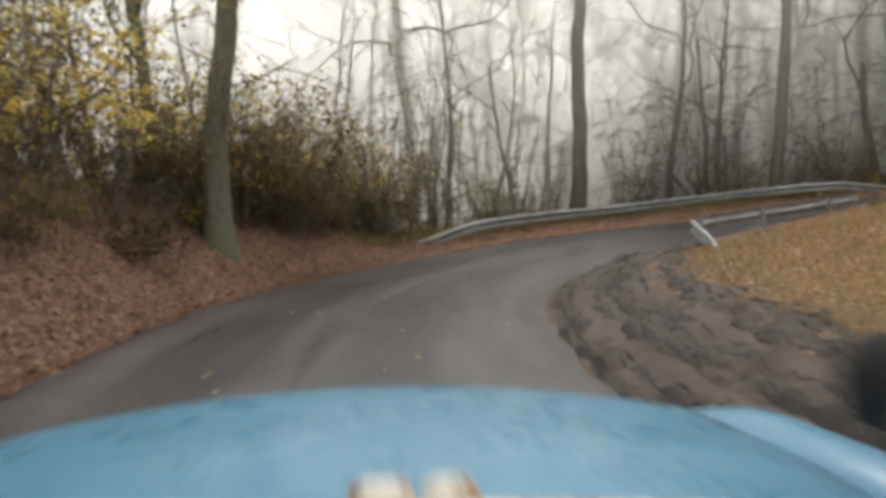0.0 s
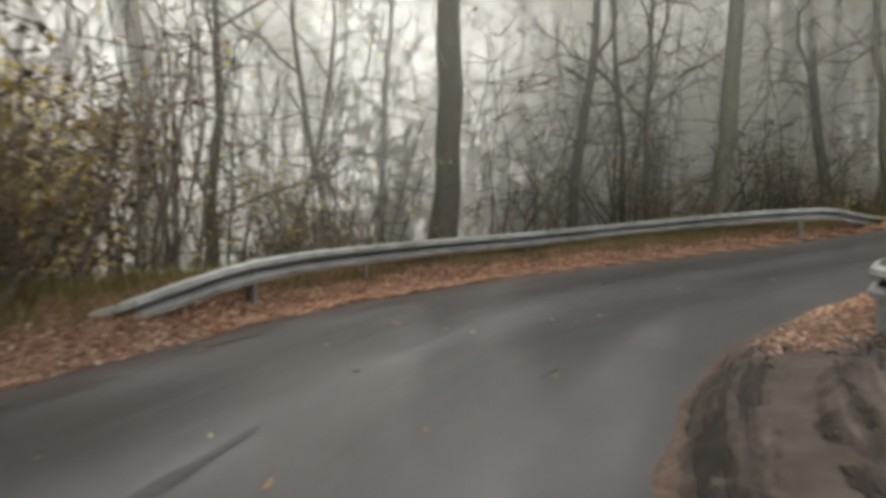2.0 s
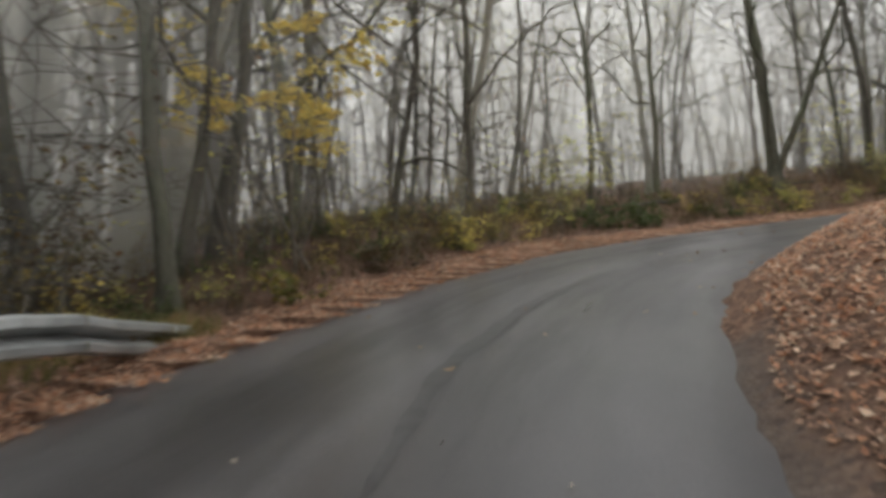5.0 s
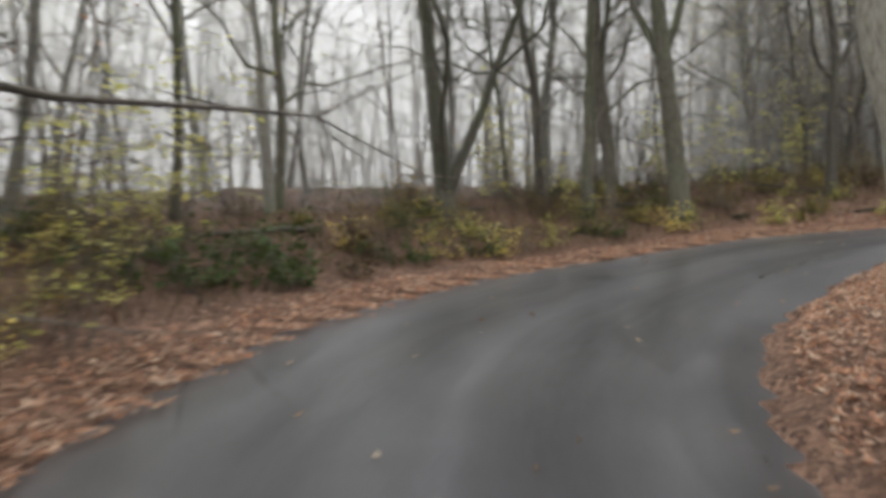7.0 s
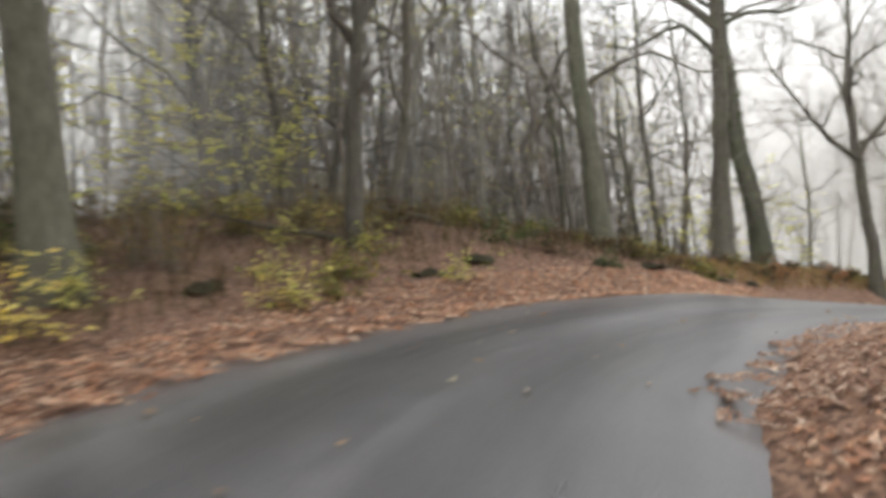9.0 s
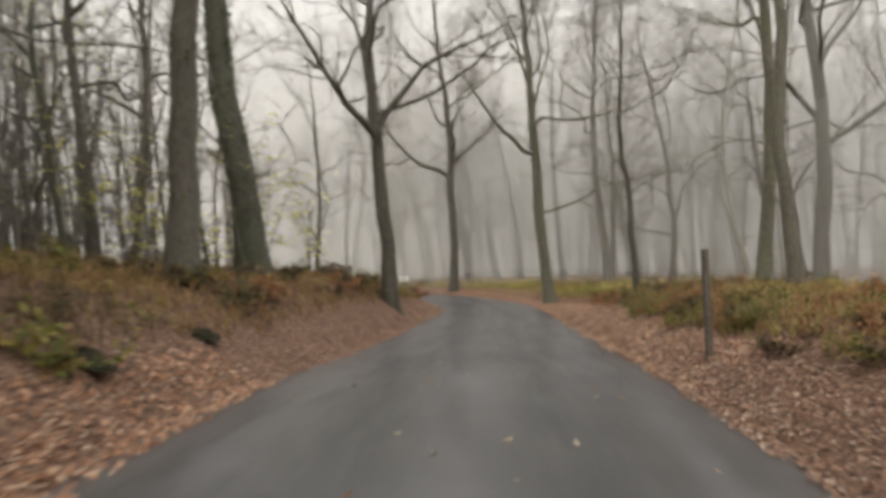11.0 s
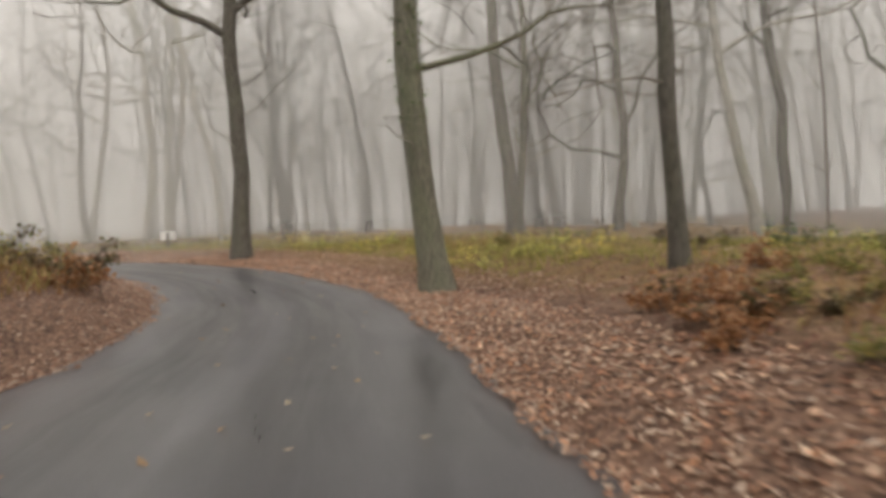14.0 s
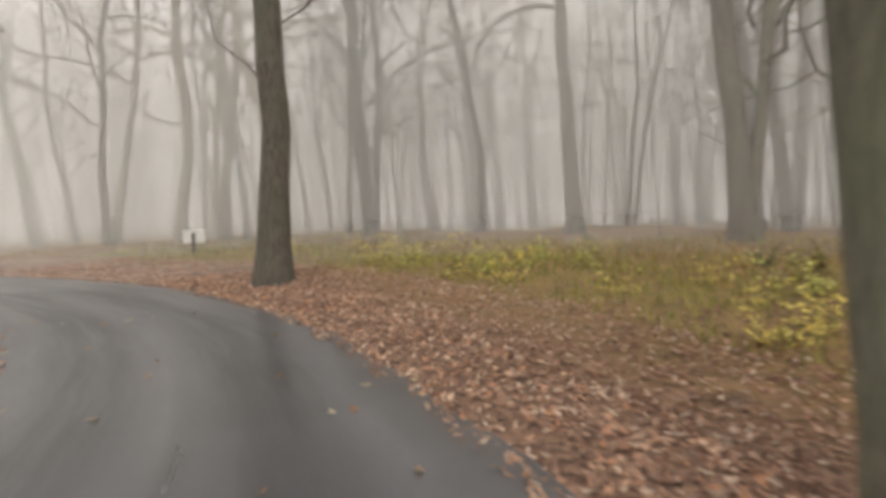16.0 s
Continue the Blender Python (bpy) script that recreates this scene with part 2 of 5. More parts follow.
# ---- road line: centre x, y, surface z, half width, fall to the right per metre ----
ROAD = [
    (0.88, -13.99, 0.43, 2.21, 0.004),
    (-0.34, -0.04, 0.00, 2.17, 0.008),
    (-1.02, 5.01, -0.17, 2.34, 0.009),
    (-0.93, 10.29, -0.44, 2.58, 0.011),
    (0.51, 14.56, -0.53, 2.41, 0.012),
    (3.39, 17.88, -0.36, 2.37, 0.014),
    (7.20, 20.21, -0.19, 2.49, 0.016),
    (11.49, 21.05, 0.22, 2.22, 0.018),
    (15.66, 20.80, 0.84, 1.96, 0.022),
    (19.63, 19.82, 1.36, 1.92, 0.043),
    (23.45, 18.08, 1.76, 2.16, 0.089),
    (26.54, 14.82, 2.25, 2.10, 0.126),
    (27.59, 10.48, 2.90, 1.64, 0.130),
    (27.08, 6.36, 3.13, 1.70, 0.130),
    (25.48, 2.38, 2.98, 2.20, 0.125),
    (24.37, -3.47, 2.66, 2.58, 0.062),
    (23.16, -9.38, 2.32, 2.49, 0.015),
    (21.65, -16.12, 2.03, 2.30, 0.000),
    (20.39, -22.86, 1.90, 1.84, 0.000),
    (21.41, -29.50, 1.90, 1.60, 0.000),
    (25.05, -35.16, 1.90, 1.79, 0.000),
    (31.44, -39.41, 1.90, 1.96, 0.000),
    (40.02, -40.41, 1.90, 1.91, 0.000),
]
LINE = catmull(ROAD, 0.5)
TANGENT = np.gradient(LINE[:, :2], axis=0)
TANGENT /= np.linalg.norm(TANGENT, axis=1, keepdims=True)
RIGHT = np.stack([TANGENT[:, 1], -TANGENT[:, 0]], 1)

# Rise of the ground beside the road by stretch: at 2, 8 and 25 m beyond the left edge, then beyond the right edge.
BANKS = np.array([
    (0, 0.3, 0.5, 0.3, 0.25, 0.5, 0.3),
    (0.8, 1.0, 4.0, 5.6, 0.2, 0.9, 1.6),
    (3, 1.5, 4.0, 5.2, 0.25, 1.1, 2.4),
    (3.8, 1.2, 1.6, 0.0, 0.3, 1.1, 2.4),
    (4.5, 0.3, 0.2, -4.0, 0.35, 1.1, 2.2),
    (5.2, 0.15, -1.8, -17.0, 0.4, 1.2, 2.2),
    (7, 0.12, -2.2, -16.0, 0.7, 1.4, 2.0),
    (8, 0.1, 0.9, 1.2, 0.9, 1.4, 1.7),
    (9, 0.3, 1.8, 4.2, 1.0, 1.4, 1.6),
    (11, 0.2, 1.3, 4.8, 0.65, 1.2, 1.0),
    (12, 0.32, 1.8, 5.0, 0.35, 0.7, 0.6),
    (13, 0.85, 2.4, 5.0, 0.4, 0.5, 0.2),
    (15, 1.0, 2.4, 4.2, 0.8, 0.8, -0.3),
    (16.6, 1.6, 2.0, 2.4, 0.75, 0.9, 0.2),
    (17.4, 1.2, 1.7, 1.8, 0.4, 0.95, -0.1),
    (18, 0.9, 1.4, 1.2, -0.15, 0.3, 0.1),
    (19, 0.6, 1.0, 0.6, 0.15, 0.1, 0.0),
    (22, 0.2, 0.2, 0.0, 0.1, 0.1, 0.0),
])
STEPS = LINE[::3]
STEP_RIGHT = RIGHT[::3]
STEP_BANK = np.stack([np.interp(STEPS[:, 5], BANKS[:, 0], BANKS[:, k]) for k in range(1, 7)], 1)


def beside(xy):
    """Nearest station and distance beyond the road's edge (negative on the road), signed side (+1 right)."""
    xy = np.atleast_2d(np.asarray(xy, float))
    station, beyond, side = np.empty(len(xy), int), np.empty(len(xy)), np.empty(len(xy))
    for a in range(0, len(xy), 4000):
        d = xy[a : a + 4000, None] - LINE[None, :, :2]
        far = np.hypot(d[..., 0], d[..., 1]) - LINE[None, :, 3]
        k = far.argmin(1)
        r = np.arange(len(k))
        station[a : a + 4000], beyond[a : a + 4000] = k, far[r, k]
        side[a : a + 4000] = np.sign((d[r, k] * RIGHT[k]).sum(-1))
    return station, beyond, side


def rough_noise(x, y, scale, seed):
    """Cheap smooth noise by sums of sines."""
    rs = np.random.RandomState(seed)
    out = np.zeros_like(x)
    for _ in range(7):
        a, p, f = rs.uniform(0, 6.28), rs.uniform(0, 6.28), scale * rs.uniform(0.6, 1.7)
        out += np.sin((x * math.cos(a) + y * math.sin(a)) * f + p)
    return out / 7


def height(xy):
    """The ground's height."""
    xy = np.atleast_2d(np.asarray(xy, float))
    out = np.empty(len(xy))
    for a in range(0, len(xy), 4000):
        p = xy[a : a + 4000]
        d = p[:, None] - STEPS[None, :, :2]
        far = np.maximum(np.hypot(d[..., 0], d[..., 1]) - STEPS[None, :, 3], 0.0)
        lat = (d * STEP_RIGHT[None]).sum(-1)
        right = lat > 0
        cross = -STEPS[None, :, 4] * np.clip(lat, -STEPS[None, :, 3], STEPS[None, :, 3])
        b = np.where(right[..., None], STEP_BANK[None, :, 3:], STEP_BANK[None, :, :3])
        rise = np.where(far < 2, b[..., 0] * (far / 2) ** 0.85,
               np.where(far < 8, b[..., 0] + (b[..., 1] - b[..., 0]) * (far - 2) / 6,
               np.where(far < 25, b[..., 1] + (b[..., 2] - b[..., 1]) * (far - 8) / 17,
                        b[..., 2] - np.where(b[..., 2] < -3, 0.5, 0.07) * (far - 25))))
        w = 1 / (far + 0.25) ** 4
        out[a : a + 4000] = (w * (STEPS[None, :, 2] + cross + rise)).sum(1) / w.sum(1)
    station, beyond, side = beside(xy)
    # a low berm of soil and grass along the foot of the outer guardrail
    run = np.clip(np.minimum(LINE[station, 5] - 4.3, 7.7 - LINE[station, 5]) / 0.4, 0, 1) * (side < 0)
    out += 0.27 * run * np.exp(-(((beyond - 0.85) / 0.42) ** 2))
    amp = np.clip(beyond / 4, 0, 1)
    x, y = xy[:, 0], xy[:, 1]
    out += amp * (0.22 * rough_noise(x, y, 0.45, 3) + 0.10 * rough_noise(x, y, 1.5, 4))
    out += np.clip(beyond, 0, 1) * 0.05 * rough_noise(x, y, 4.5, 5)
    out -= np.clip((0.15 - beyond) / 0.5, 0, 1) * 0.10
    return out


def ground_z(x, y):
    return float(height([(x, y)])[0])


# ---- ground ----
GRID = {}


def lie(xy):
    """Heights on the ground mesh itself, between its corners."""
    xs, ys, gz = GRID["xs"], GRID["ys"], GRID["z"]
    i = np.clip(np.searchsorted(xs, xy[:, 0]) - 1, 0, len(xs) - 2)
    j = np.clip(np.searchsorted(ys, xy[:, 1]) - 1, 0, len(ys) - 2)
    a = (xy[:, 0] - xs[i]) / (xs[i + 1] - xs[i])
    b = (xy[:, 1] - ys[j]) / (ys[j + 1] - ys[j])
    return (1 - b) * ((1 - a) * gz[j, i] + a * gz[j, i + 1]) + b * ((1 - a) * gz[j + 1, i] + a * gz[j + 1, i + 1])


def grid_ground():
    xs = np.concatenate([np.linspace(-900, -60, 14), np.linspace(-52, -22, 16), np.arange(-20, 48, 0.36), np.linspace(50, 85, 18), np.linspace(95, 900, 14)])
    ys = np.concatenate([np.linspace(-900, -95, 14), np.linspace(-85, -56, 15), np.arange(-54, 48, 0.36), np.linspace(50, 85, 18), np.linspace(95, 900, 14)])
    gx, gy = np.meshgrid(xs, ys)
    xy = np.stack([gx.ravel(), gy.ravel()], 1)
    z = height(xy)
    z = np.maximum(z, -60)
    GRID.update(xs=xs, ys=ys, z=z.reshape(len(ys), len(xs)))
    station, beyond, side = beside(xy)
    n = len(xs)
    idx = np.arange(len(xy)).reshape(len(ys), n)
    faces = np.stack([idx[:-1, :-1], idx[:-1, 1:], idx[1:, 1:], idx[1:, :-1]], -1).reshape(-1, 4)
    me = mesh_from("ground", np.c_[xy, z], faces, FLOOR, True)
    u = LINE[station, 5]
    wob = rough_noise(xy[:, 0], xy[:, 1], 0.9, 9)
    grass = ((side > 0) & (u < 7)) * np.clip((beyond - 1.6 + wob) / 1.2, 0, 1)
    grass = np.maximum(grass, ((side > 0) & (u > 12.2)) * np.clip((beyond - 1.2 + 0.8 * wob) / 1.2, 0, 0.8))
    grass = np.maximum(grass, ((side < 0) & (u > 4) & (u < 8)) * np.clip(1 - np.abs(beyond - 1.6) / 1.0 + wob * 0.4, 0, 0.6))
    litter = np.clip(1.3 - beyond / 2.2 + wob * 0.5, 0, 1)
    mud = ((side > 0) & (u < 5.0) & (u > 0.5)) * np.clip(1.3 - np.abs(beyond - 0.7) / 1.3 + wob * 0.5, 0, 1)
    mud = np.maximum(mud, ((side > 0) & (u >= 5.0) & (u < 8)) * np.clip(0.7 - beyond / 0.5, 0, 1))
    col = me.color_attributes.new("cover", "FLOAT_COLOR", "POINT")
    col.data.foreach_set("color", np.stack([grass, litter, mud, np.ones(len(xy))], 1).ravel().astype(np.float32))
    return tagged(new("ground", me), "leaf-littered woodland floor with muddy and grassy verges", "ground", kind="structure")


grid_ground()


def road_strip():
    verts, faces, lane = [], [], []
    cross = np.linspace(-1, 1, 13)
    for i, (x, y, z, hw, tilt, u) in enumerate(LINE):
        wob = [0.06 * math.sin(i * 0.9) + 0.05 * math.sin(i * 2.3 + 1), 0.06 * math.sin(i * 0.7 + 2) + 0.05 * math.sin(i * 1.9)]
        for c in cross:
            o = c * (hw + (wob[0] if c < 0 else wob[1]))
            drop = -0.05 if abs(c) == 1 else 0.0
            verts.append((x + RIGHT[i, 0] * o, y + RIGHT[i, 1] * o, z - tilt * o + 0.02 * (1 - c * c) + drop))
            lane.append(((c + 1) / 2, u))
        if i:
            a, b = (i - 1) * 13, i * 13
            faces += [(a + k, a + k + 1, b + k + 1, b + k) for k in range(12)]
    me = mesh_from("road", verts, faces, ASPHALT, True)
    at = me.attributes.new("lane", "FLOAT_VECTOR", "POINT")
    at.data.foreach_set("vector", np.array([(a, b, 0) for a, b in lane], np.float32).ravel())
    return tagged(new("road", me), "narrow wet dark asphalt forest road winding uphill", "road", kind="structure")


road_strip()


def tar_streak(rows, wide):
    """A thin dark smear of tar lying on the asphalt, running out at both ends."""
    line = catmull(rows, 0.2)
    tan = np.gradient(line[:, :2], axis=0)
    tan /= np.linalg.norm(tan, axis=1, keepdims=True)
    verts, faces = [], []
    for i, p in enumerate(line[:, :2]):
        w = wide * (0.15 + 0.85 * math.sin(math.pi * i / (len(line) - 1)) ** 0.6) * (1 + 0.25 * math.sin(i * 1.7))
        for c in (-0.5, 0, 0.5):
            q = p + np.array([tan[i, 1], -tan[i, 0]]) * c * w
            k = int(np.argmin(np.hypot(*(LINE[:, :2] - q).T)))
            lat = float((q - LINE[k, :2]) @ RIGHT[k])
            near = LINE[max(k - 1, 0) : k + 2]
            z = np.interp((q - LINE[k, :2]) @ TANGENT[k], (near[:, :2] - LINE[k, :2]) @ TANGENT[k], near[:, 2])
            verts.append((*q, z - LINE[k, 4] * lat + 0.02 * (1 - (lat / LINE[k, 3]) ** 2) + 0.006))
        if i:
            a, b = 3 * i - 3, 3 * i
            faces += [(a, a + 1, b + 1, b), (a + 1, a + 2, b + 2, b + 1)]
    return tagged(new("tar_streak", mesh_from("tar_streak", verts, faces, TAR, True)), "dark tar streak on the wet asphalt", "tar streak", kind="structure")


def tar_material():
    n = Nodes("dark_tar", 0.36, 0.0, 0.5)
    f = n.noise(n.coords(world=True), 7, 5)
    return n.colour(n.ramp(f, [(0.35, (0.034, 0.033, 0.035)), (0.65, (0.068, 0.066, 0.069))]))


TAR = tar_material()
tar_streak([(-0.90, 9.1), (-0.78, 10.4), (-0.46, 12.0), (0.10, 13.8), (0.92, 15.25)], 0.16)
tar_streak([(12.3, 20.75), (12.9, 20.8), (14.1, 20.87), (15.2, 20.75), (16.85, 20.5), (19.0, 19.8)], 0.17)


# ---- trees ----
class Shape:
    def __init__(self):
        self.v, self.f = [], []

    def tube(self, pts, radii, sides, lobes=0.0):
        base = len(self.v)
        up = Vector((0.3, 0.2, 1)) if abs((pts[-1] - pts[0]).normalized().z) < 0.9 else Vector((1, 0.1, 0))
        for i, (p, r) in enumerate(zip(pts, radii)):
            d = (pts[min(i + 1, len(pts) - 1)] - pts[max(i - 1, 0)]).normalized()
            a = d.cross(up).normalized()
            b = d.cross(a)
            for k in range(sides):
                t = 2 * math.pi * k / sides
                g = 1 + lobes * (math.sin(3 * t + 0.7 * i) + 0.6 * math.sin(2 * t - 1.3 * i) + 0.5 * math.sin(1.9 * i)) if lobes else 1.0
                self.v.append(p + (a * math.cos(t) + b * math.sin(t)) * r * g)
        for i in range(len(pts) - 1):
            for k in range(sides):
                q, s = base + i * sides, (k + 1) % sides
                self.f.append((q + k, q + s, q + sides + s, q + sides + k))

    def spike(self, p, q, r):
        """A thin twig: three sides running out to a point."""
        d = (q - p).normalized()
        a = d.cross(Vector((0.31, 0.27, 0.9)) if abs(d.z) < 0.9 else Vector((1, 0.1, 0))).normalized() * r
        b = d.cross(a)
        k = len(self.v)
        self.v += [p + a, p - a * 0.5 + b * 0.87, p - a * 0.5 - b * 0.87, q]
        self.f += [(k, k + 1, k + 3), (k + 1, k + 2, k + 3), (k + 2, k, k + 3)]

    def leaf(self, p, size, rng, flat=0.0):
        d = Vector((rng.uniform(-1, 1), rng.uniform(-1, 1), rng.uniform(-1, 1) * (1 - flat))).normalized()
        n = Vector((rng.uniform(-0.5, 0.5), rng.uniform(-0.5, 0.5), 1)).normalized()
        s = d.cross(n).normalized() * size * 0.36
        k = len(self.v)
        self.v += [p, p + d * size * 0.5 + s, p + d * size - n * size * 0.12, p + d * size * 0.5 - s]
        self.f += [(k, k + 1, k + 2, k + 3)]

    def mesh(self, name, mat, smooth=True):
        return mesh_from(name, self.v, self.f, mat, smooth)


def bend(p, d, length, n, wander, rise, rng):
    pts = [p.copy()]
    for _ in range(n):
        d = (d + Vector((rng.gauss(0, wander), rng.gauss(0, wander), rng.gauss(0, wander) + rise))).normalized()
        p = p + d * (length / n)
        pts.append(p)
    return pts, d


def tree_meshes(seed, tall=17.0, r=0.28, lean=(0, 0), fork=0.45, limbs=9, spread=1.0, twigs=1.0, bark=None, low=None, leaves=None, leaf_n=0, crook=0.012, shoots=0):
    """Trunk mesh (trunk and main limbs) and crown mesh (boughs and twigs) of a bare deciduous tree, foot at the origin."""
    rng = random.Random(seed)
    wood, crown, foliage = Shape(), Shape(), Shape()
    n = 20 if shoots else 14
    pts, radii = [], []
    ph = rng.uniform(0, 6)
    kx = ky = 0.0
    for i in range(n + 1):
        f = i / n
        h = f * tall
        if h > 2:
            kx, ky = kx + rng.gauss(0, crook * tall * 0.16), ky + rng.gauss(0, crook * tall * 0.16)
        pts.append(Vector((lean[0] * h + kx + crook * tall * (math.sin(5.1 * f + ph) - math.sin(ph)), lean[1] * h + ky + crook * tall * (math.cos(4.3 * f + ph) - math.cos(ph)), h - 0.35)))
        flare = 1 + 0.55 * math.exp(-h / 0.35)
        radii.append(max(0.02, r * (1 - f) ** 0.75 * flare))
    wood.tube(pts, radii, 12 if shoots else 8, 0.05)

    def on_trunk(h):
        f = min(max((h + 0.35) / tall, 0), 0.999) * n
        i = int(f)
        return pts[i].lerp(pts[i + 1], f - i), radii[i] + (radii[i + 1] - radii[i]) * (f - i)

    def twig(p, d, length, rad):
        rad = max(rad, 0.006)
        m = p + (d + Vector((rng.gauss(0, 0.1), rng.gauss(0, 0.1), 0.06))) * length * 0.55
        tip = m + (d + Vector((rng.gauss(0, 0.35), rng.gauss(0, 0.35), 0.2))) * length * 0.45
        crown.spike(p, tip, rad)
        side = (d + Vector((rng.gauss(0, 0.8), rng.gauss(0, 0.8), rng.gauss(0.2, 0.5)))).normalized()
        crown.spike(m, m + side * length * rng.uniform(0.35, 0.6), rad * 0.7)
        if leaf_n and rng.random() < 0.6:
            for _ in range(leaf_n):
                foliage.leaf(p.lerp(tip, rng.uniform(0.3, 1.1)) + Vector((rng.gauss(0, .12), rng.gauss(0, .12), rng.gauss(0, .05))), rng.uniform(0.055, 0.095), rng, 0.7)

    def bough(p, d, length, rad):
        q, _ = bend(p, d, length, 4, 0.3, 0.05, rng)
        rad = max(rad, 0.013)
        crown.tube(q, [rad * (1 - 0.2 * i) for i in range(5)], 3)
        for k in range(int(round((4 + length * 1.4) * twigs * (1.0 if p.z < 11 else 0.5)))):
            i = rng.randint(1, 4)
            side = Vector((rng.gauss(0, 1), rng.gauss(0, 1), rng.gauss(0.15, 0.6))).normalized()
            twig(q[i], (side + (q[i] - q[i - 1]).normalized() * 0.7).normalized(), rng.uniform(0.5, 1.3) * (0.6 + length * 0.16), rad * 0.28)

    def limb(h, d, length, rad, wander=0.3):
        p, _ = on_trunk(h)
        q, _ = bend(p, d, length, 9, wander, 0.07, rng)
        wood.tube(q, [rad * (1 - 0.1 * i) for i in range(10)], 5)
        for i in (3, 5, 7):
            side = Vector((rng.gauss(0, 1), rng.gauss(0, 1), rng.gauss(0.2, 0.5))).normalized()
            w, _ = bend(q[i], (side + (q[i] - q[i - 1]).normalized()).normalized(), length * rng.uniform(0.35, 0.55), 5, 0.3, 0.06, rng)
            wood.tube(w, [rad * (1 - 0.1 * i) * 0.55 * (1 - 0.16 * k) for k in range(6)], 4)
            for k in ((2, 4, 5) if shoots else (3, 5)):
                side = Vector((rng.gauss(0, 1), rng.gauss(0, 1), rng.gauss(0.3, 0.5))).normalized()
                bough(w[k], (side * 0.9 + (w[k] - w[k - 1]).normalized()).normalized(), length * rng.uniform(0.18, 0.34), rad * 0.2)
        for i in range(4, 10):
            for _ in range(2 if shoots and i > 5 else 1):
                side = Vector((rng.gauss(0, 1), rng.gauss(0, 1), rng.gauss(0.3, 0.5))).normalized()
                bough(q[i], (side * 0.9 + (q[i] - q[i - 1]).normalized()).normalized(), length * rng.uniform(0.22, 0.42), rad * (1 - 0.09 * i) * 0.5)

    turn = rng.uniform(0, 6.28)
    for k in range(limbs):
        f = fork + (0.97 - fork) * (k / max(1, limbs - 1)) ** 1.15 * rng.uniform(0.9, 1.05)
        f = min(f, 0.96)
        turn += 2.4 + rng.uniform(-0.4, 0.4)
        _, rr = on_trunk(f * tall)
        out = Vector((math.cos(turn), math.sin(turn), rng.uniform(0.1, 0.8) + 0.5 * f)).normalized()
        limb(f * tall, out, tall * (1.05 - f) * rng.uniform(0.42, 0.62) * spread + 0.8, min(rr * 0.5, r * 0.38))
    for _ in range(shoots):
        hh = rng.uniform(1.8, max(3.0, fork * tall))
        aa = rng.uniform(0, 6.28)
        bough(on_trunk(hh)[0], Vector((math.cos(aa), math.sin(aa), rng.uniform(0.0, 0.8))).normalized(), rng.uniform(1.0, 2.8), 0.022)
    for h, az, length, up, rad in low or ():
        limb(h, Vector((math.cos(az), math.sin(az), up)).normalized(), length, rad, 0.17)
    made = [wood.mesh("trunk", bark or BARK), crown.mesh("crown", TWIG)]
    if foliage.v:
        made.append(foliage.mesh("foliage", leaves, False))
    return made


def plant(name, meshes, x, y, label, category="tree", group="", turn=0.0, size=1.0, sink=0.0):
    e = new(name)
    e.empty_display_size = 0.3
    e.matrix_world = pose(x, y, ground_z(x, y) - sink, 0, 0, turn) @ Matrix.Diagonal((size, size, size, 1))
    for m in meshes:
        ob = part(m.name.split(".")[0], m, e)
        if not m.name.startswith("trunk"):
            tagged(ob, kind="stuff")
    return tagged(e, label, category, group)


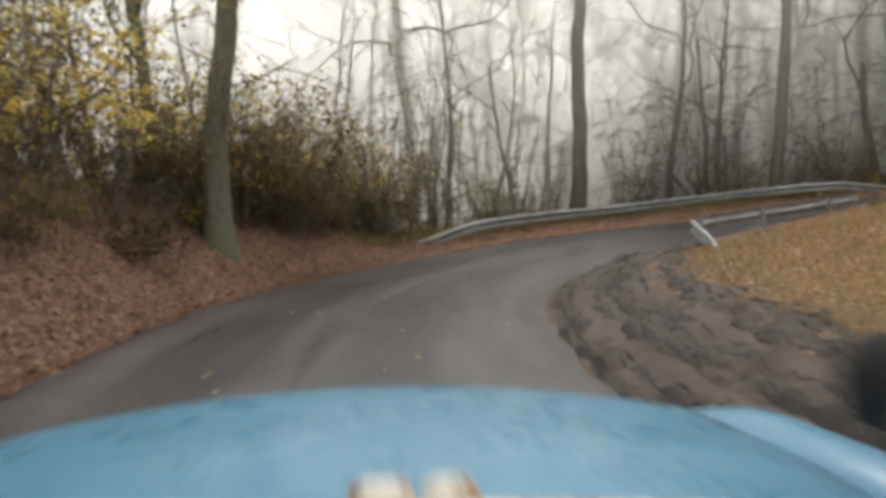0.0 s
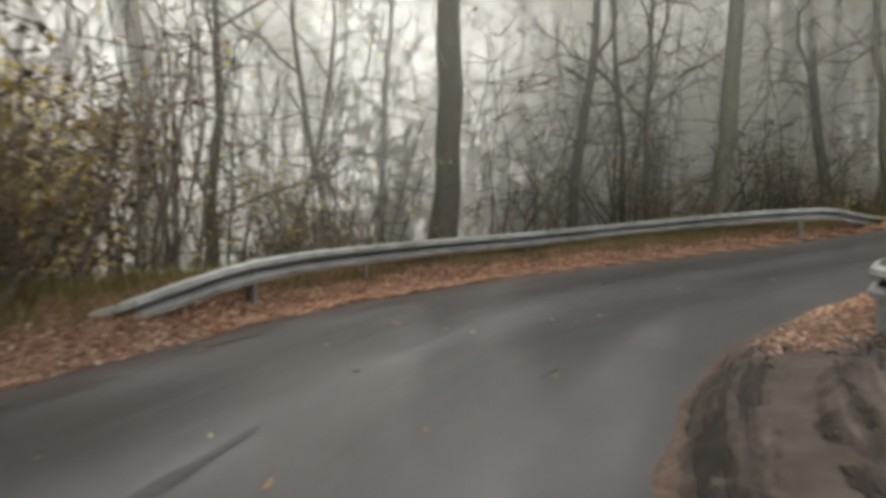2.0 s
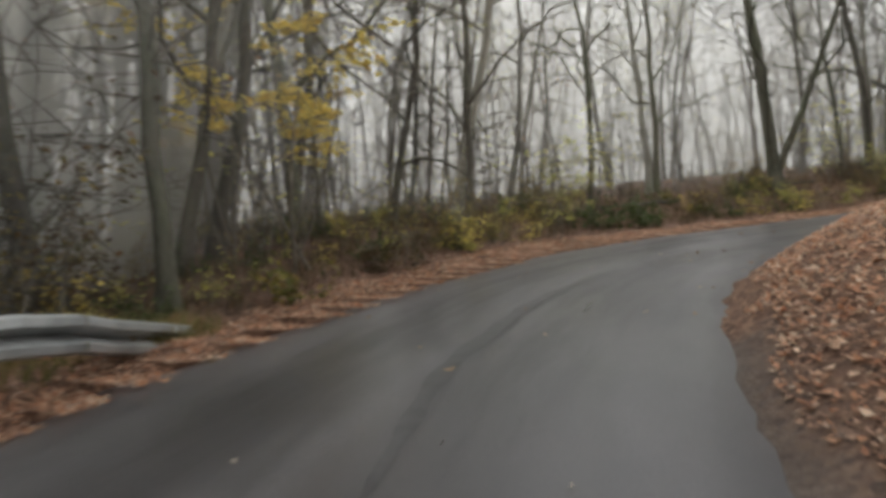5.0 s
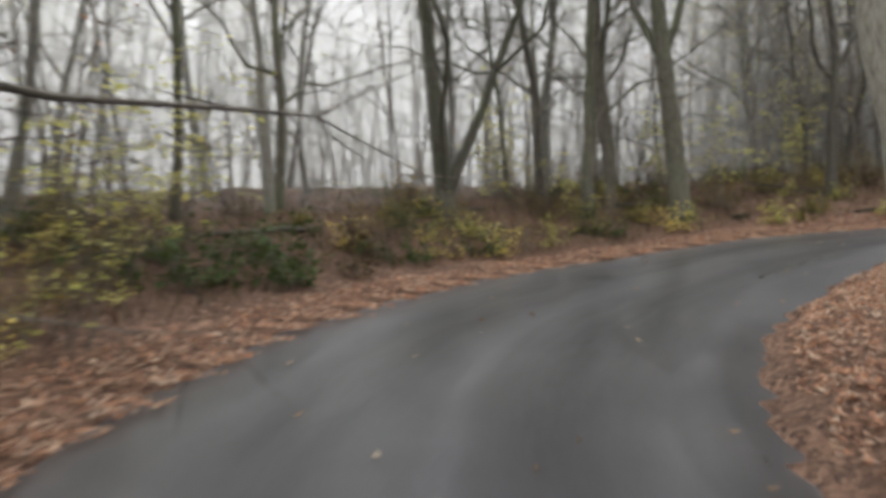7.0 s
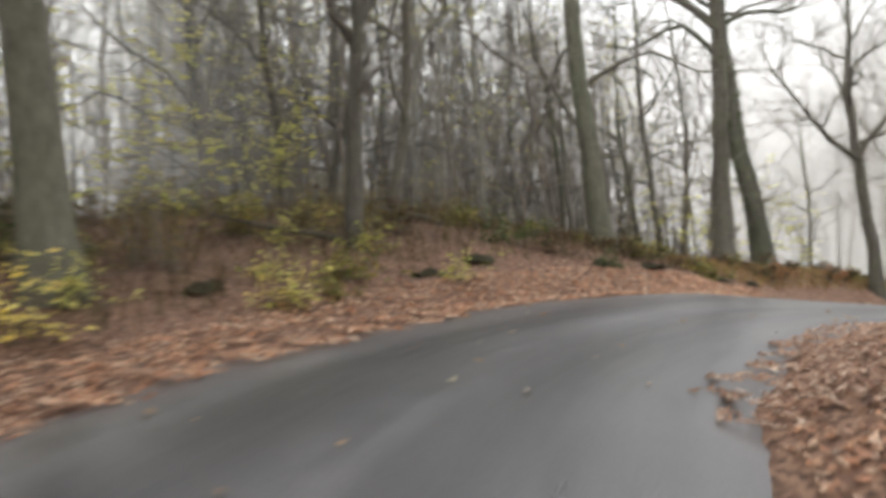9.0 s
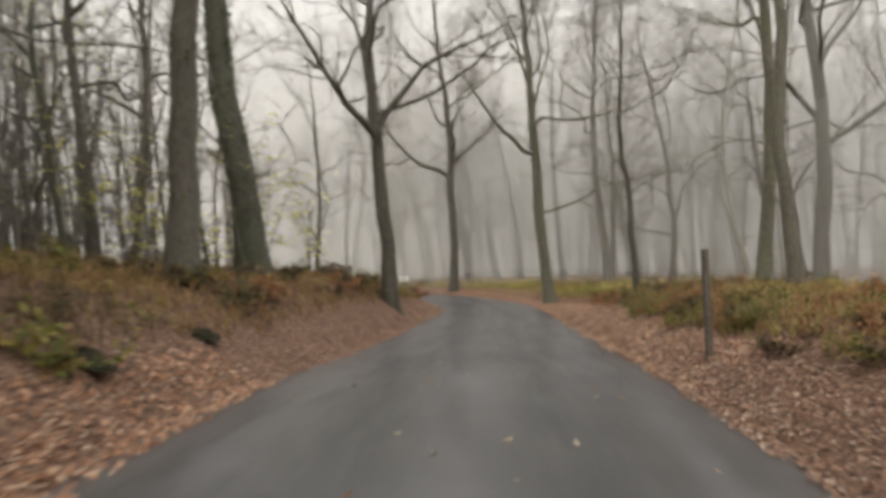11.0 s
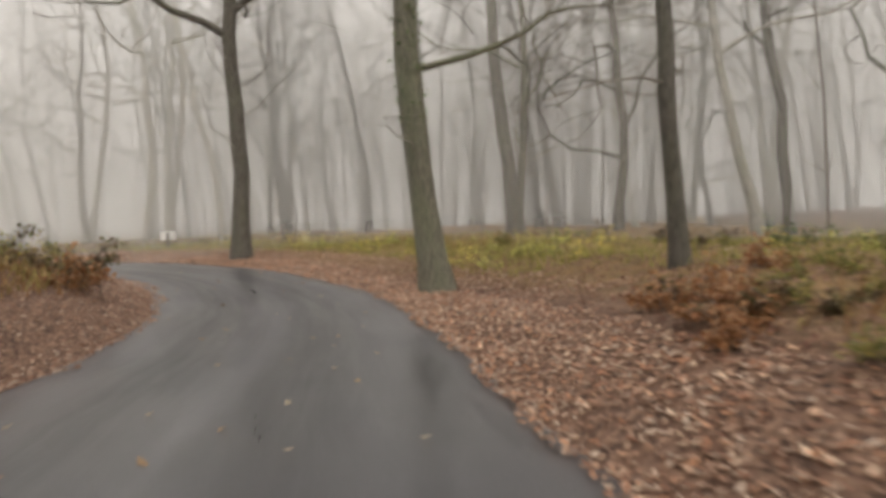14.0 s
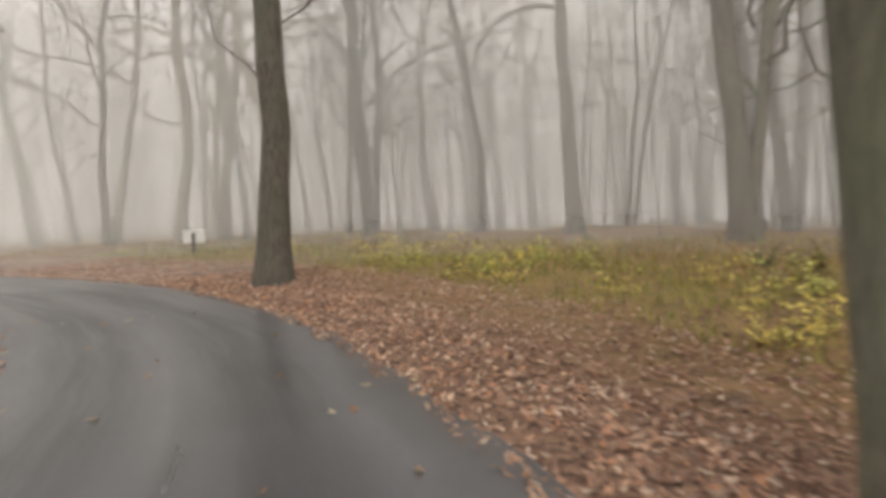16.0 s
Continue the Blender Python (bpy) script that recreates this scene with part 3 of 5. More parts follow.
# ---- distance: glowing ring for pale foggy air all round, thin mist between the trees ----
def backdrop_ring():
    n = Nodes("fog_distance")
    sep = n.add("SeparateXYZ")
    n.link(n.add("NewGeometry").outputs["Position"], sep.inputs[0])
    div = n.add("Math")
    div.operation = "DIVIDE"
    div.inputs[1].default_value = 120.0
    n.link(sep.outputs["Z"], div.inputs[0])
    # Fog brightness painted as emission, lifted towards the open valley.
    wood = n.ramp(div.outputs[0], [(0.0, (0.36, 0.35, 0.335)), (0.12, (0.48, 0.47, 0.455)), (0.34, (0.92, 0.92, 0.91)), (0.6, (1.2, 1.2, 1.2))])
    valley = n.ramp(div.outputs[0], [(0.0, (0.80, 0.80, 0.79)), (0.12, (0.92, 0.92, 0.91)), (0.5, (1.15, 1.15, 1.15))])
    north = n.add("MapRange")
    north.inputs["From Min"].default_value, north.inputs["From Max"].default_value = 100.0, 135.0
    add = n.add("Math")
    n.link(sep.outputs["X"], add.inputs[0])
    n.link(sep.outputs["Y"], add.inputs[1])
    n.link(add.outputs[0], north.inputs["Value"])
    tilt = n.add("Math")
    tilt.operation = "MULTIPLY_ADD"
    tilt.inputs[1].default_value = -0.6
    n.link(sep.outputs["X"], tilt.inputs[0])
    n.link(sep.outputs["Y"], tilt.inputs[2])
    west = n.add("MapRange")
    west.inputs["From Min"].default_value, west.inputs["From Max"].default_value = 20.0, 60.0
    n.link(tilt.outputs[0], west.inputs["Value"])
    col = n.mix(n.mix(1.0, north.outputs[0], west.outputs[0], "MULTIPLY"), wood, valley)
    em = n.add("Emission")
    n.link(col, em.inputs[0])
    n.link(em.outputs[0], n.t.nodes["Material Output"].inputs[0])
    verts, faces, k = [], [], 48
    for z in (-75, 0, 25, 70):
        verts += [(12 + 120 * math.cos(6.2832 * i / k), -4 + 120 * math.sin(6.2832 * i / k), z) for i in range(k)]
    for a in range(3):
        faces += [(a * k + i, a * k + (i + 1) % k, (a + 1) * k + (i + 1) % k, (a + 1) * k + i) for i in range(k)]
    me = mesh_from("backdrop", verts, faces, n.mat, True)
    return tagged(new("backdrop", me), "glowing pale grey backdrop for the fog closing off the distance", "fog", kind="structure")


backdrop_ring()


def mist_material(name, tone):
    n = Nodes(name)
    dif, tra, clear = n.add("BsdfDiffuse"), n.add("BsdfTranslucent"), n.add("BsdfTransparent")
    dif.inputs[0].default_value = tra.inputs[0].default_value = (*tone, 1)
    # droplets take light from all of the sky above, whichever way the sheet faces
    for node, z in ((dif, 1.0), (tra, -1.0)):
        up = n.add("CombineXYZ", X=0.0, Y=0.0, Z=z)
        n.link(up.outputs[0], node.inputs["Normal"])
    both, out = n.add("AddShader"), n.add("MixShader")
    n.link(dif.outputs[0], both.inputs[0])
    n.link(tra.outputs[0], both.inputs[1])
    thick = n.mix(1.0, n.attr("thick").outputs["Fac"], n.ramp(n.noise(n.coords(world=True), 0.09, 2), [(0.3, (0.75, 0.75, 0.75)), (0.7, (1, 1, 1))]), "MULTIPLY")
    n.link(thick, out.inputs[0])
    n.link(clear.outputs[0], out.inputs[1])
    n.link(both.outputs[0], out.inputs[2])
    n.link(out.outputs[0], n.t.nodes["Material Output"].inputs[0])
    return n.mat


# One mist in three tones: open valley's light and wood's shade put into colour.
VALLEY_MIST = mist_material("white_valley_mist", (0.93, 0.92, 0.89))
BANK_MIST = mist_material("pale_bank_mist", (0.62, 0.605, 0.58))
WOOD_MIST = mist_material("grey_wood_mist", (0.62, 0.60, 0.575))


def offset_line(u0, u1, away, side=-1):
    """A line beside the road at one distance."""
    sel = [i for i in range(len(LINE)) if u0 <= LINE[i, 5] <= u1][::3]
    return [(*(LINE[i, :2] + side * RIGHT[i] * (LINE[i, 3] + away)), LINE[i, 2]) for i in sel]


def round_end(away):
    """A line that runs down the plateau side, round the head of the straight and back along its bank."""
    sel = [i for i in range(len(LINE)) if 14 + 0.07 * away <= LINE[i, 5] <= 18.3][::6]
    last = sel[-1]
    out = [(*(LINE[i, :2] + RIGHT[i] * (LINE[i, 3] + away)), LINE[i, 2]) for i in sel]
    for a in np.linspace(0.1, 3.04, 14):
        d = RIGHT[last] * math.cos(a) + TANGENT[last] * math.sin(a)
        out.append((*(LINE[last, :2] + d * (LINE[last, 3] + away)), LINE[last, 2]))
    return out + [(*(LINE[i, :2] - RIGHT[i] * (LINE[i, 3] + away)), LINE[i, 2]) for i in sel[::-1] if LINE[i, 5] > 16]


def mist_bank(rows, thick, mat, low=0.0):
    """A curved sheet of mist standing in the wood along a line."""
    line, base = np.array(rows)[:, :2], np.array(rows)[:, 2]
    for _ in range(10):
        line[1:-1] = (line[:-2] + 2 * line[1:-1] + line[2:]) / 4
    z0 = np.minimum(height(line), base + 1.0) - 1.0 + low
    for _ in range(8):
        z0[1:-1] = (z0[:-2] + 2 * z0[1:-1] + z0[2:]) / 4
    ups = [0, 0.03, 0.07, 0.4, 0.7, 0.88, 1.0]
    fade_v = [0, 0.55, 0.95, 1, 0.9, 0.5, 0]
    if low:
        ups, fade_v = [0, 0.04, 0.09, 0.15, 0.22, 0.3, 0.7, 0.88, 1.0], [0, 0.14, 0.38, 0.64, 0.86, 1, 0.9, 0.5, 0]
    verts, faces, dens = [], [], []
    for i, p in enumerate(line):
        end = min(1.0, min(i, len(line) - 1 - i) / (0.15 * len(line)))
        for v, f in zip(ups, fade_v):
            verts.append((p[0], p[1], z0[i] + v * (base[i] + 26 - z0[i])))
            dens.append(thick * f * end)
    m = len(ups)
    for i in range(len(line) - 1):
        faces += [(i * m + k, (i + 1) * m + k, (i + 1) * m + k + 1, i * m + k + 1) for k in range(m - 1)]
    me = mesh_from("mist", verts, faces, mat, True)
    at = me.attributes.new("thick", "FLOAT", "POINT")
    at.data.foreach_set("value", np.array(dens, np.float32))
    return tagged(new("mist", me), "thin pale mist hanging between the tree trunks", "mist", kind="structure")


mist_bank(offset_line(4.0, 9.2, 0.95), 0.17, VALLEY_MIST, 1.0)
for away, thick in ((4, 0.3), (8, 0.34), (14, 0.42), (26, 0.55)):
    mist_bank(offset_line(3.5 if away > 4 else 5.2, 9.3, away), thick, VALLEY_MIST)
for away, thick in ((8, 0.3), (17, 0.5)):
    mist_bank(offset_line(0.3, 4.3, away), thick, WOOD_MIST)
for away, thick in ((8, 0.15), (14, 0.3), (25, 0.5)):
    mist_bank(offset_line(7.6, 16.5, away), thick, BANK_MIST)
for away, thick in ((10.5, 0.2), (17, 0.32), (25, 0.45), (36, 0.55)):
    mist_bank(round_end(away), thick, WOOD_MIST)


# ---- guardrails ----
def w_beam(pts, name="beam", high=0.27):
    """A corrugated steel beam along points on its lower edge, its waves towards the road on the right of its run."""
    prof = [(0, 0.02), (0.025, 0.075), (0.085, 0.085), (0.115, 0.03), (0.155, -0.06), (0.195, 0.03), (0.225, 0.085), (0.285, 0.075), (0.31, 0.02)]
    verts, faces, k = [], [], len(prof)
    pts = np.array(pts)
    tan = np.gradient(pts, axis=0)
    tan /= np.linalg.norm(tan, axis=1, keepdims=True)
    for p, t in zip(pts, tan):
        side = np.array([t[1], -t[0], 0])
        for back in (0, 0.006):
            verts += [tuple(p + side * (o - back) + np.array([0, 0, z * high / 0.31])) for z, o in prof]
    for i in range(len(pts) - 1):
        a, b = i * 2 * k, (i + 1) * 2 * k
        for q in range(k - 1):
            faces.append((a + q, b + q, b + q + 1, a + q + 1))
            faces.append((a + k + q, a + k + q + 1, b + k + q + 1, b + k + q))
        faces.append((a, a + k, b + k, b))
        faces.append((a + k - 1, b + k - 1, b + 2 * k - 1, a + 2 * k - 1))
    faces.append(tuple(range(k)) + tuple(range(2 * k - 1, k - 1, -1)))
    e = (len(pts) - 1) * 2 * k
    faces.append(tuple(range(e + k - 1, e - 1, -1)) + tuple(range(e + k, e + 2 * k)))
    return mesh_from(name, verts, faces, STEEL)


def post_mesh(tall):
    """A C-section steel post."""
    out = [(-0.06, -0.03), (0.06, -0.03), (0.06, 0.03), (0.045, 0.03), (0.045, -0.018), (-0.045, -0.018), (-0.045, 0.03), (-0.06, 0.03)]
    verts = [(x, y, z) for z in (-0.3, tall) for x, y in out]
    n = len(out)
    faces = [(i, (i + 1) % n, n + (i + 1) % n, n + i) for i in range(n)] + [tuple(range(n - 1, -1, -1)), tuple(range(n, 2 * n))]
    return mesh_from("post", verts, faces, STEEL)


def guardrail(rows, label, flip=False, post_every=4):
    """rows: x, y, height of the beam's top over the ground's edge."""
    line = catmull(rows, 0.5)
    ob = new("guardrail")
    ob.location = (rows[0][0], rows[0][1], ground_z(rows[0][0], rows[0][1]))
    org = np.array(ob.location)
    pts = np.c_[line[:, :2], line[:, 2] - 0.27] - org
    if flip:
        pts = pts[::-1]
    n = len(pts)
    cuts = list(range(0, n - 1, 8)) + [n - 1]
    if len(cuts) > 2 and cuts[-1] - cuts[-2] < 3:
        cuts.pop(-2)
    for a, b in zip(cuts[:-1], cuts[1:]):
        part("beam", w_beam(pts[a : b + 1]), ob)
    pm = post_mesh(0.95)
    for i in range(2, n - 2, post_every):
        p, q = pts[i], pts[i + 1]
        g = ground_z(p[0] + org[0], p[1] + org[1])
        top = p[2] + org[2] + 0.27
        if top - g < 0.3:
            continue
        t = (q - p) / np.linalg.norm(q - p)
        po = part("post", pm, ob)
        po.matrix_local = Matrix.Translation((p[0] - t[1] * 0.05, p[1] + t[0] * 0.05, top - 0.95 - org[2])) @ Matrix.Rotation(math.atan2(t[1], t[0]) + math.pi / 2, 4, "Z")
    return tagged(ob, label, "guardrail")


guardrail([(-2.14, 17.49, -0.67), (-0.37, 18.29, -0.13), (0.65, 18.84, 0.19), (1.61, 19.91, 0.31), (3.85, 21.94, 0.40), (6.13, 23.18, 0.51), (8.73, 24.11, 0.70), (11.09, 24.01, 0.92), (12.98, 23.21, 1.08), (13.92, 23.34, 1.00), (15.24, 23.59, 0.87)],
          "weathered galvanised steel guardrail edging the valley side of the bend")
guardrail([(5, 12.2, -0.11), (5.15, 13.2, 0.20), (5.25, 14.3, 0.42), (5.6, 15.2, 0.45), (6.5, 15.75, 0.52), (8.5, 16.8, 0.66), (10.6, 17.9, 0.82)],
          "weathered steel guardrail curling round the inner verge", flip=True)

# ---- muddy verge with wheel ruts on the inside of the bend ----
def mud_verge():
    sel = np.where((LINE[:, 5] > 0.9) & (LINE[:, 5] < 5.4))[0]
    t = np.arange(sel[0], sel[-1], 0.14)
    px, py, hw = (np.interp(t, np.arange(len(LINE)), LINE[:, c]) for c in (0, 1, 3))
    rx, ry = (np.interp(t, np.arange(len(LINE)), RIGHT[:, c]) for c in (0, 1))
    es = np.linspace(-0.15, 2.4, 44)
    xy = np.stack([(px[:, None] + rx[:, None] * (hw[:, None] + es)).ravel(), (py[:, None] + ry[:, None] * (hw[:, None] + es)).ravel()], 1)
    e = np.tile(es, len(t))
    run = np.repeat(t, len(es))
    rut = -0.15 * np.exp(-((e - 0.55 - 0.15 * np.sin(run * 0.11)) / 0.14) ** 2) - 0.13 * np.exp(-((e - 1.35 + 0.2 * np.sin(run * 0.07)) / 0.16) ** 2)
    lump = 0.09 * rough_noise(xy[:, 0], xy[:, 1], 7, 61) + 0.09 * rough_noise(xy[:, 0], xy[:, 1], 17, 62) + 0.05 * rough_noise(e * 2.2, run * 0.25, 9, 63)
    ends = np.clip(np.minimum(run - t[0], t[-1] - run) / 6, 0, 1)
    edge = np.minimum(np.clip((e + 0.15) / 0.25, 0, 1), np.clip((2.4 - e) / 0.7, 0, 1)) * ends
    z = height(xy) + 0.035 * edge - 0.05 * (1 - edge) + edge * (rut + lump + 0.03)
    m = len(es)
    idx = np.arange(len(xy)).reshape(len(t), m)
    faces = np.stack([idx[:-1, :-1], idx[:-1, 1:], idx[1:, 1:], idx[1:, :-1]], -1).reshape(-1, 4)
    n = Nodes("wet_mud", 0.4, 0.0, 0.32)
    v = n.coords(world=True)
    f = n.noise(v, 4.0, 6, 0.7)
    m2 = n.add("Mapping")
    m2.inputs["Scale"].default_value = (5.0, 0.16, 1.0)
    n.link(n.attr("lane").outputs["Vector"], m2.inputs[0])
    lines = n.noise(m2.outputs[0], 1.3, 6, 0.7)
    n.link(n.ramp(lines, [(0.4, (0.1, 0.1, 0.1)), (0.6, (0.55, 0.55, 0.55))]), n.b.inputs["Roughness"])
    n.bump(n.noise(v, 22, 6, 0.75), 0.8, 0.04)
    col = n.ramp(lines, [(0.38, (0.02, 0.015, 0.012)), (0.5, (0.045, 0.033, 0.026)), (0.66, (0.15, 0.12, 0.102))])
    mat = n.colour(n.mix(1.0, col, n.ramp(f, [(0.3, (0.6, 0.6, 0.6)), (0.7, (1.3, 1.25, 1.2))]), "MULTIPLY"))
    me = mesh_from("mud_verge", np.c_[xy, z], faces, mat, True)
    at = me.attributes.new("lane", "FLOAT_VECTOR", "POINT")
    at.data.foreach_set("vector", np.stack([e, run, 0 * e], 1).astype(np.float32).ravel())
    return tagged(new("mud_verge", me), "wet churned mud verge with wheel ruts", "verge", kind="structure")


mud_verge()

# ---- single trees ----
FIRST = [
    # x, y, radius, height, lean x, lean y, fork, bark
    (4.78, 24.7, 0.29, 19, 0.06, 0.0, 0.42, BARK, "tall dark bare tree behind the guardrail"),
    (4.6, 28.2, 0.11, 12, -0.01, 0.0, 0.30, BARK, "slender forked bare tree on the valley slope"),
    (-1.0, 27.5, 0.27, 17, 0.04, 0.0, 0.45, BARK, "tall bare tree above the brambles"),
    (8.4, 26.1, 0.14, 14, 0.02, 0.0, 0.3, BARK, "thin dark bare tree below the guardrail"),
    (12.1, 25.4, 0.24, 18, -0.05, 0.02, 0.5, BARK_GREEN, "straight mossy trunk beyond the guardrail"),
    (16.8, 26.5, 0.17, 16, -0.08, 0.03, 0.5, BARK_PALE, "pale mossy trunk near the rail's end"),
    (-3.85, 12.7, 0.24, 16, -0.005, 0.0, 0.3, BARK_GREEN, "mossy bare tree rising from the leafy bank"),
    (22.0, 29.0, 0.22, 17, 0.0, 0.0, 0.5, BARK_GREEN, "straight mossy woodland tree"),
    (17.4, 29.7, 0.22, 17, 0.0, 0.0, 0.5, BARK, "straight bare woodland tree"),
]
SECOND = [
    (32.9, 15.3, 0.21, 13, 0.07, 0.13, 0.45, BARK_GREEN, "mossy tree with stems spreading from one stool"),
    (31.08, 10.6, 0.215, 17, 0.0, 0.0, 0.33, BARK_GREEN, "grey mossy forked tree on the bank"),
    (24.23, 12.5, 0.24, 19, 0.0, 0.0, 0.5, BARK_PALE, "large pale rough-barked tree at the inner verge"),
    (31.1, 6.6, 0.115, 13, 0.02, 0.0, 0.35, BARK, "thin crooked tree on the bank"),
    (29.5, 0.65, 0.21, 19, -0.01, 0.0, 0.55, BARK_GREEN, "thick straight mossy trunk on the leafy bank"),
    (28.55, -8.4, 0.28, 18, -0.03, 0.02, 0.4, BARK, "dark leaning tree with long side limbs"),
    (27.75, -12.25, 0.36, 18, 0.0, 0.0, 0.4, BARK_GREEN, "ivy-clad thick trunk on the bank"),
    (24.4, -16.9, 0.24, 15, -0.02, 0.0, 0.34, BARK, "dark forked tree on the road bank"),
]
THIRD = [
    (17.6, -23.1, 0.245, 17, 0.09, -0.02, 0.42, BARK_GREEN, "large ivy-flecked tree leaning over the verge"),
    (8.2, -19.9, 0.33, 19, 0.0, 0.0, 0.3, BARK, "large spreading bare oak on the misty plateau"),
    (15.3, -19.9, 0.13, 13, 0.0, 0.0, 0.5, BARK, "thin forked bare tree behind the verge"),
    (14.3, -13.8, 0.21, 17, 0.0, 0.0, 0.42, BARK_GREEN, "thick bare oak on the grassy plateau"),
    (15.6, -10.3, 0.17, 18, 0.0, 0.0, 0.45, BARK, "thick bare oak on the grassy plateau"),
    (20.1, -32.5, 0.25, 18, 0.03, 0.0, 0.4, BARK, "large bare oak beyond the bend"),
    (17.3, -43.3, 0.22, 17, 0.0, 0.0, 0.5, BARK, "bare woodland tree in thin mist"),
    (11.1, -33.6, 0.26, 18, 0.0, 0.0, 0.45, BARK, "bare woodland tree in thin mist"),
    (11.1, -42.1, 0.26, 17, 0.0, 0.0, 0.4, BARK, "spreading bare tree in thin mist"),
    (3.7, -41.7, 0.3, 18, 0.0, 0.0, 0.5, BARK, "straight bare tree in thin mist"),
]
FOURTH = [
    (32.6, 12.0, 0.14, 15, 0.01, 0.0, 0.4, BARK_GREEN, "dark mossy trunk among saplings on the bank"),
    (33.05, 11.1, 0.12, 14, -0.02, 0.01, 0.4, BARK, "dark slim trunk among saplings on the bank"),
    (34.7, 12.2, 0.12, 14, 0.0, 0.02, 0.4, BARK, "dark slim trunk higher on the leafy bank"),
    (16.3, 24.5, 0.11, 14, 0.0, 0.0, 0.4, BARK_GREEN, "slim mossy trunk just beyond the rail's end"),
]
HERO = FIRST + SECOND + THIRD + FOURTH
HERO_TREES = []
for i, (x, y, r, tall, lx, ly, fork, bark, label) in enumerate(HERO):
    low = []
    if i == 9:
        low = [(0.3, 4.2, 9.0, 2.7, 0.13), (0.2, 2.6, 8.0, 4.0, 0.08)]
    elif i == 10:
        low = [(3.3, 1.06, 6.0, 1.6, 0.10), (3.6, 4.2, 6.0, 2.2, 0.11)]
    elif i == 12:
        low = [(2.6, 0.9, 5.0, 1.4, 0.07), (2.8, 4.0, 5.0, 1.8, 0.07)]
    elif i == 16:
        low = [(5.0, 0.6, 6.0, 1.0, 0.12), (5.2, 3.6, 5.5, 1.3, 0.12)]
    elif i == 14:
        low = [(7.0, 1.2, 6.0, 0.35, 0.1), (7.6, 4.4, 6.0, 0.2, 0.08)]
    elif i == 17:
        low = [(3.6, 3.0, 5.0, 0.15, 0.07), (6.0, 0.3, 6.0, 0.25, 0.1)]
    elif i == 22:
        low = [(6.0, 0.2, 7.0, 0.15, 0.12), (6.6, 3.2, 6.0, 0.7, 0.12)]
    HERO_TREES.append(plant("tree", tree_meshes(100 + i, tall, r, (lx, ly), fork, 12, 1.0, 1.7, bark, low, crook=0.018, shoots=9), x, y, label))

VALLEY = [
    (-5.9, 15.9, 0.20),
    (-3.6, 30.8, 0.18),
    (2.3, 32.9, 0.13),
    (3.1, 33.9, 0.15),
    (0.5, 34.9, 0.15),
    (2.1, 36.9, 0.14),
    (3.5, 38.9, 0.16),
    (9.6, 30.2, 0.13),
    (10.1, 26.5, 0.09),
    (10.1, 25.3, 0.09),
    (14.3, 27.1, 0.20),
    (16.5, 27.7, 0.15),
    (19.3, 25.9, 0.15),
    (11.3, 28.2, 0.10),
    (11.4, 26.9, 0.10),
    (15.9, 28.3, 0.12),
    (16.4, 26.4, 0.18),
]
BANK = [
    (18.2, 25.7, 0.12),
    (21.7, 25.6, 0.16),
    (27.8, 24.1, 0.17),
    (20.2, 28.2, 0.13),
    (19.5, 26.6, 0.14),
    (22.7, 28.1, 0.13),
    (23.6, 26.6, 0.11),
    (22.0, 25.3, 0.05),
    (27.8, 23.7, 0.13),
    (30.0, 23.0, 0.10),
    (32.2, 20.8, 0.10),
    (34.2, 18.8, 0.13),
    (36.8, 11.0, 0.20),
    (35.7, 20.2, 0.12),
    (33.7, 19.0, 0.12),
    (38.7, 13.3, 0.12),
    (35.3, 12.8, 0.07),
    (34.9, 12.0, 0.09),
    (35.3, 10.6, 0.13),
    (35.3, 9.7, 0.12),
    (33.2, 2.3, 0.12),
    (38.0, 2.6, 0.14),
]
CREST = [
    (38.6, 1.6, 0.14),
    (35.9, -3.1, 0.15),
    (36.0, -5.3, 0.10),
    (35.6, -8.8, 0.12),
    (30.9, -11.4, 0.13),
    (35.1, -3.1, 0.11),
    (33.6, -2.9, 0.11),
    (34.8, -8.0, 0.10),
    (30.4, -3.3, 0.18),
    (31.8, -12.3, 0.10),
    (30.5, -12.6, 0.10),
    (38.8, -2.3, 0.12),
    (33.5, -8.6, 0.10),
]
PLATEAU = [
    (27.2, -31.2, 0.15),
    (22.3, -46.3, 0.20),
    (20.0, -42.2, 0.20),
    (17.0, -45.8, 0.17),
    (11.1, -33.7, 0.20),
    (6.4, -33.6, 0.13),
    (5.8, -28.4, 0.20),
    (2.7, -31.0, 0.16),
    (7.3, -21.8, 0.20),
    (3.0, -23.1, 0.16),
    (3.1, -21.7, 0.16),
    (1.1, -37.3, 0.20),
]
WOOD = [
    (28.9, -49.7, 0.15),
    (27.3, -49.0, 0.15),
    (25.4, -45.3, 0.17),
    (23.0, -43.5, 0.22),
    (22.2, -45.6, 0.16),
    (21.3, -47.6, 0.14),
    (17.9, -45.5, 0.12),
    (13.3, -53.9, 0.20),
    (12.2, -49.5, 0.15),
    (8.1, -36.1, 0.20),
    (8.0, -32.4, 0.20),
    (2.4, -38.2, 0.15),
    (1.3, -37.3, 0.13),
    (3.1, -33.6, 0.14),
    (3.2, -30.8, 0.17),
    (4.2, -28.9, 0.22),
]
